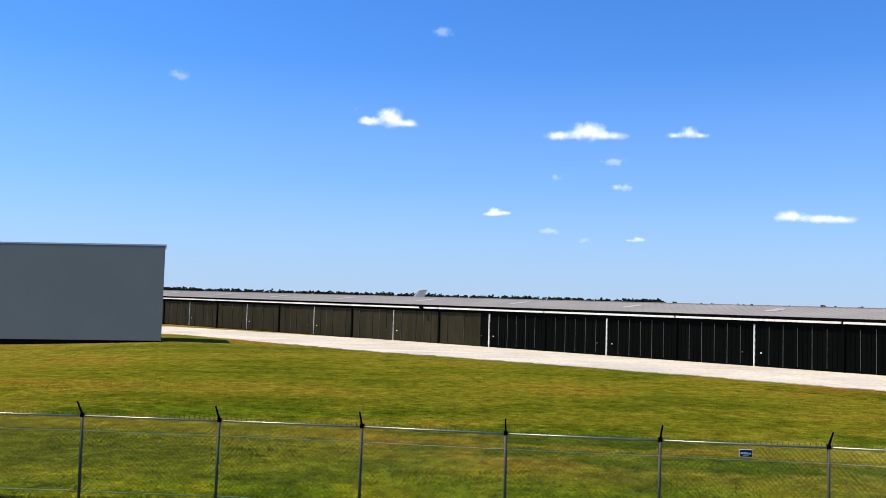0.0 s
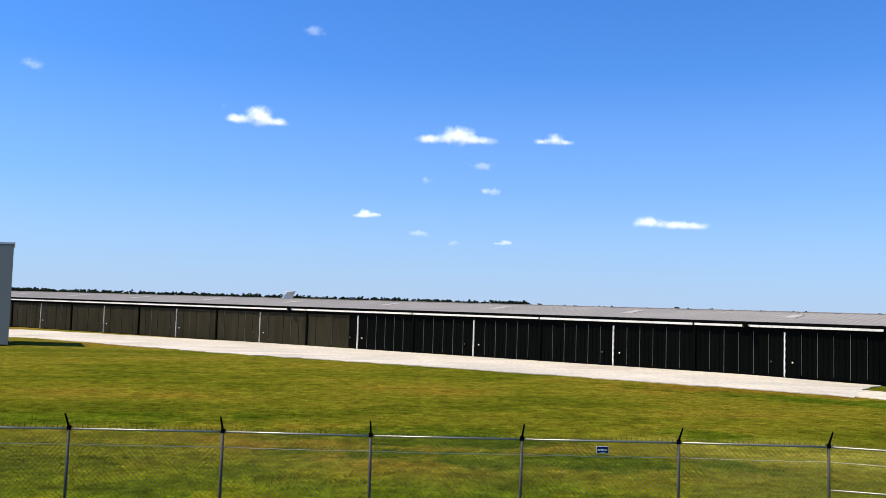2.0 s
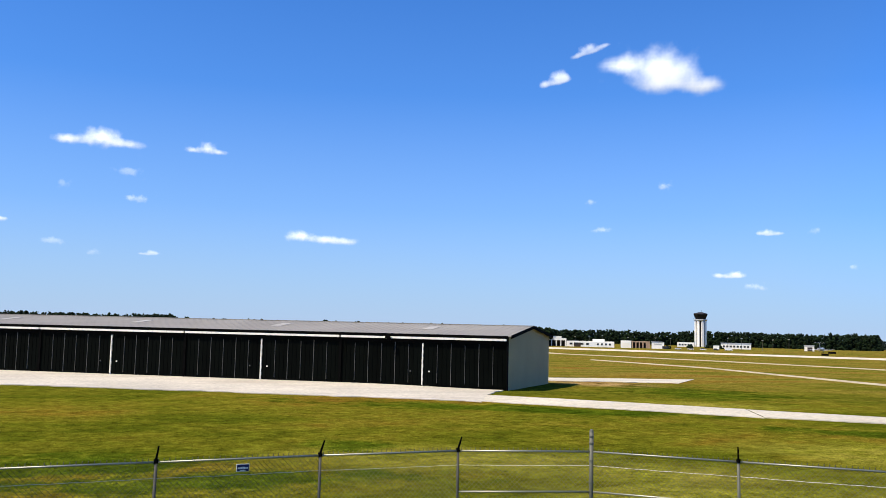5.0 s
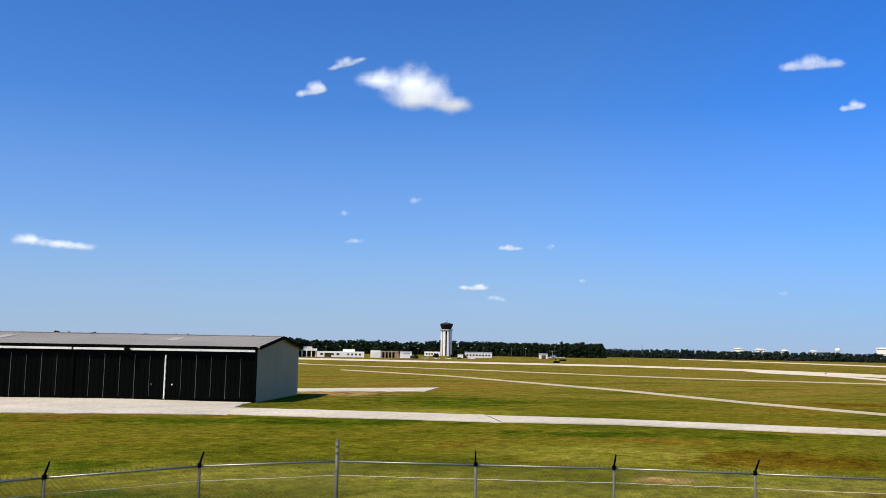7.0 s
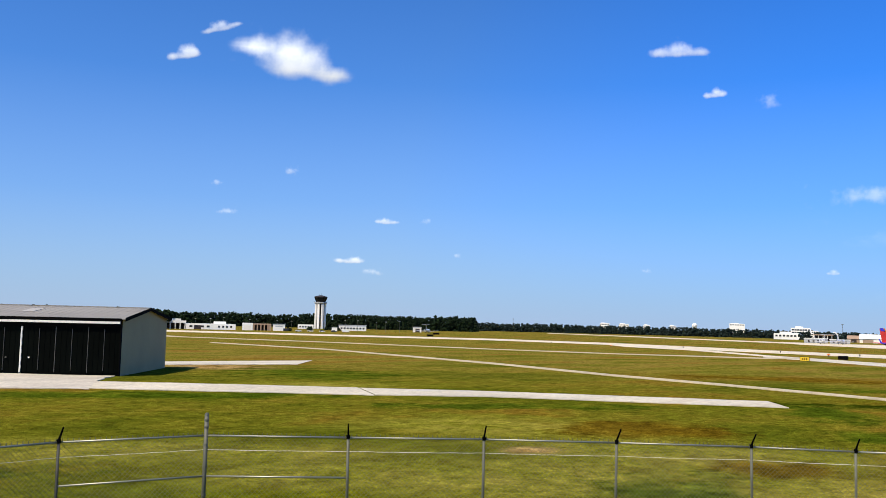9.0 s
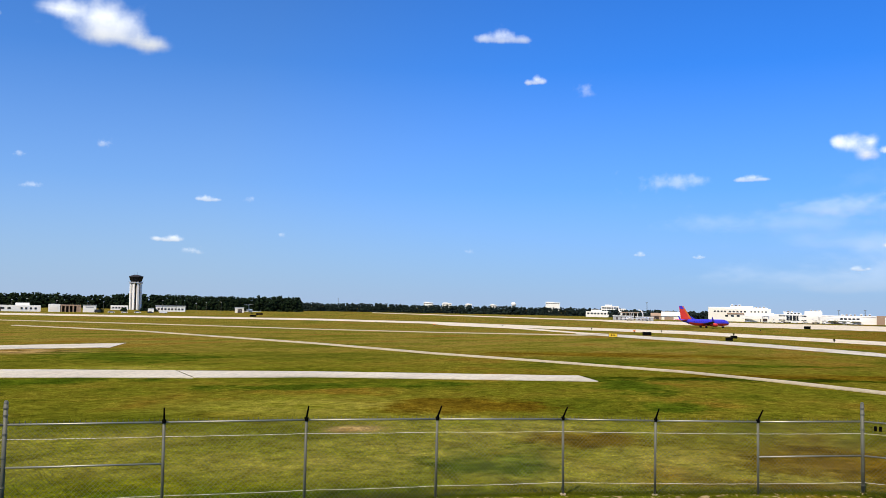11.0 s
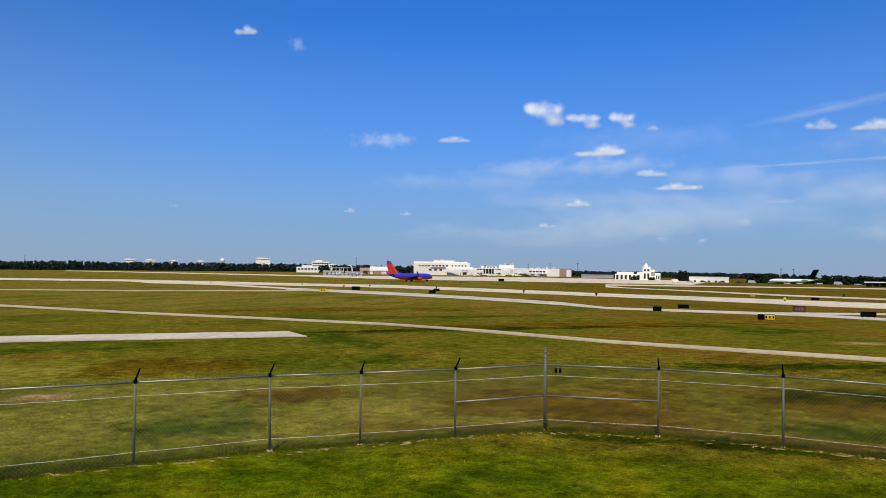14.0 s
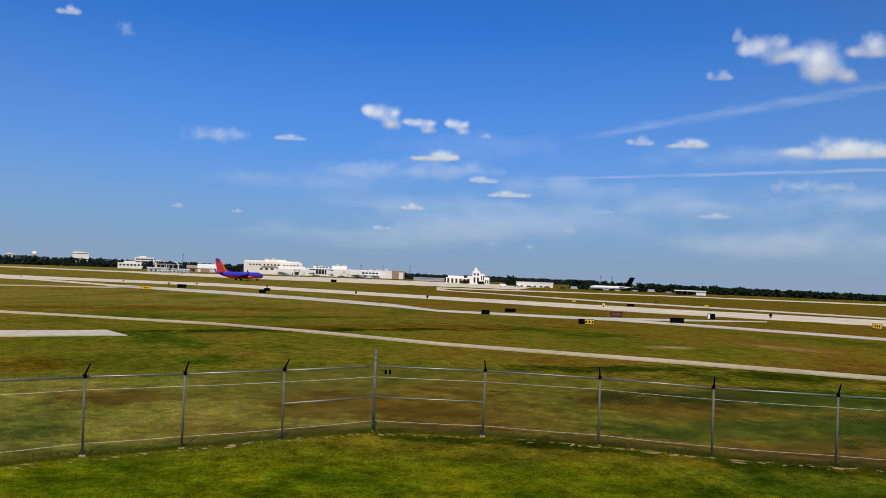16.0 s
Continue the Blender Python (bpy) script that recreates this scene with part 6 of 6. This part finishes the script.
for row in ((-80.0, 7.75, 5.1, 1.2, 0.35), (-85.3, 8.05, 2.56, 0.66, 0.6), (-91.2, 9.6, 2.97, 2.0, 0.95, 0, CLUMP), (-93.7, 9.15, 2.6, 1.2, 0.75, 0, CLUMP), (-96.1, 9.15, 2.0, 1.3, 0.9, 0, CLUMP),
            (-98.0, 8.7, 0.88, 0.5, 0.5), (-94.8, 7.3, 4.14, 1.03, 0.95), (-95.1, 6.2, 13.9, 1.65, 0.4), (-97.9, 5.9, 2.56, 0.8, 0.65), (-99.65, 5.0, 3.33, 0.66, 0.8),
            (-93.4, 4.0, 2.0, 0.73, 0.75), (-91.35, 2.56, 1.35, 0.5, 0.6), (-78.65, 3.4, 0.88, 0.5, 0.55), (-82.2, 3.24, 0.9, 0.44, 0.5)):
    cloud(*row)
# the broad faint low sheets here are added to imitate horizon haze
for row in ((-112.6, 12.5, 2.0, 1.1, 0.5), (-113.6, 14.8, 1.1, 1.3, 0.5), (-115.2, 13.7, 3.6, 2.4, 0.7, -10, CLUMP), (-118.2, 13.0, 4.4, 3.0, 0.95, 0, HEAP), (-121.3, 13.7, 3.7, 2.0, 0.8),
            (-107.8, 8.5, 2.05, 0.9, 0.6), (-110.7, 8.4, 3.6, 1.03, 0.8), (-119.5, 7.9, 8.2, 1.8, 1), (-114.0, 6.5, 22.0, 0.3, 0.30, -1.5, STREAK), (-114.5, 10.4, 19.0, 0.75, 0.22, -8.5, STREAK), (-100.0, 3.0, 26.0, 2.8, 0.34), (-113.0, 4.4, 24.0, 2.2, 0.32), (-117.0, 2.2, 22.0, 2.4, 0.30), (-88.0, 2.0, 24.0, 2.0, 0.22), (-113.0, 7.4, 16.0, 1.8, 0.18), (-104.0, 5.4, 17.0, 1.7, 0.24), (-86.0, 5.2, 14.0, 1.8, 0.17), (-95.0, 4.2, 20.0, 1.6, 0.16), (-97.0, 7.8, 18.0, 2.2, 0.12),
            (-112.4, 3.9, 2.42, 0.6, 0.5), (-117.5, 5.7, 5.86, 1.0, 0.4), (-98.6, 1.76, 0.8, 0.44, 0.4), (-101.1, 1.63, 0.95, 0.44, 0.35), (-105.5, 4.0, 2.0, 0.37, 0.35),
            (-103.5, 2.8, 1.24, 0.6, 0.35)):
    cloud(*row)


# ---- bare soil ----
def build_soil():
    rng = random.Random(9)
    bm = bmesh.new()
    spots = [(16.85, 1.45, 0.8, 0.3)]
    for i in range(10, len(POSTS) - 1):
        for _ in range(22):
            u = rng.random()
            x = POSTS[i][0] + (POSTS[i + 1][0] - POSTS[i][0]) * u + rng.uniform(-0.4, 0.12) - 0.05
            y = POSTS[i][1] + (POSTS[i + 1][1] - POSTS[i][1]) * u + rng.uniform(-0.15, 0.15)
            spots.append((x, y, rng.uniform(0.03, 0.24) * rng.random(), rng.uniform(0.02, 0.09)))
    for x, y, a, b in spots:
        turn = math.atan2(POSTS[16][1] - y, POSTS[16][0] - x)
        ring_pts = []
        for k in range(12):
            t = 2 * math.pi * k / 12
            r = rng.uniform(0.7, 1.2)
            px, py = a * r * math.cos(t), b * r * math.sin(t)
            qx, qy = x + px * math.cos(turn) - py * math.sin(turn), y + px * math.sin(turn) + py * math.cos(turn)
            ring_pts.append(bm.verts.new((qx, qy, ground_z(qx, qy) + lump(qx, qy) + 0.002)))
        top = bm.verts.new((x, y, ground_z(x, y) + lump(x, y) + 0.016))
        for k in range(12):
            bm.faces.new((ring_pts[k], ring_pts[(k + 1) % 12], top))
    ob = part("bare_soil", bm, worn("sandy_soil", (0.36, 0.26, 0.11), 0.95, 0, 0.25, 2.0, 20.0))
    tagged(ob, "patches of pale sandy soil along the fence", "soil", kind="stuff")


build_soil()


# ---- grass ----
def build_tufts():
    rng = np.random.default_rng(21)
    count = 90000
    az = np.radians(rng.uniform(-128, 30, count))
    r = 16.5 + 32 * rng.uniform(0, 1, count) ** 1.5
    spots = np.stack([-np.sin(az) * r, np.cos(az) * r], 1)
    size = rng.uniform(0.02, 0.055, count)
    # ranker growth along the foot of the fence
    along = []
    for p, q in zip(POSTS, POSTS[1:]):
        u = rng.uniform(0, 1, (1600, 1))
        along.append(np.array(p) * (1 - u) + np.array(q) * u + rng.normal(0, 0.13, (1600, 2)))
    along = np.concatenate(along)
    along *= 1 + np.abs(rng.normal(0, 0.009, (len(along), 1)))
    rank = rng.uniform(0.02, 0.055, len(along))
    rank = rank * (1 + 0.8 * (np.sin(along[:, 0] * 3.1 + along[:, 1] * 2.3) > 0.75))
    blade_mesh("grass_tufts", spots, size, rng, blade_material(), "short uneven mown grass blades")
    blade_mesh("fence_weeds", along, rank, rng, foliage_material("weed_leaf", (0.040, 0.062, 0.001), (0.115, 0.120, 0.004)), "dark rank weeds along the foot of the fence")


def blade_mesh(name, spots, size, rng, mat, label):
    n = len(spots)
    floor = np.array([ground_z(x, y) + lump(x, y) for x, y in spots.tolist()])
    V = np.zeros((n, 3, 3, 3))
    for k in range(3):
        turn = rng.uniform(0, 2 * np.pi, n)
        lean = rng.uniform(-0.7, 0.7, (n, 2)) * size[:, None]
        off = rng.normal(0, 0.03, (n, 2))
        w = size * 0.11 + 0.004
        d = np.stack([np.cos(turn), np.sin(turn)], 1) * w[:, None]
        V[:, k, 0, :2], V[:, k, 1, :2], V[:, k, 2, :2] = spots + off - d, spots + off + d, spots + off + lean
        V[:, k, :2, 2], V[:, k, 2, 2] = (floor - 0.02)[:, None], floor + size * rng.uniform(0.8, 1.3, n)
    V = V.reshape(-1, 3)
    me = bpy.data.meshes.new(name)
    me.from_pydata(V.tolist(), [], np.arange(len(V)).reshape(-1, 3).tolist())
    me.materials.append(mat)
    tagged(new(name, me), label, "grass", kind="stuff")


build_tufts()
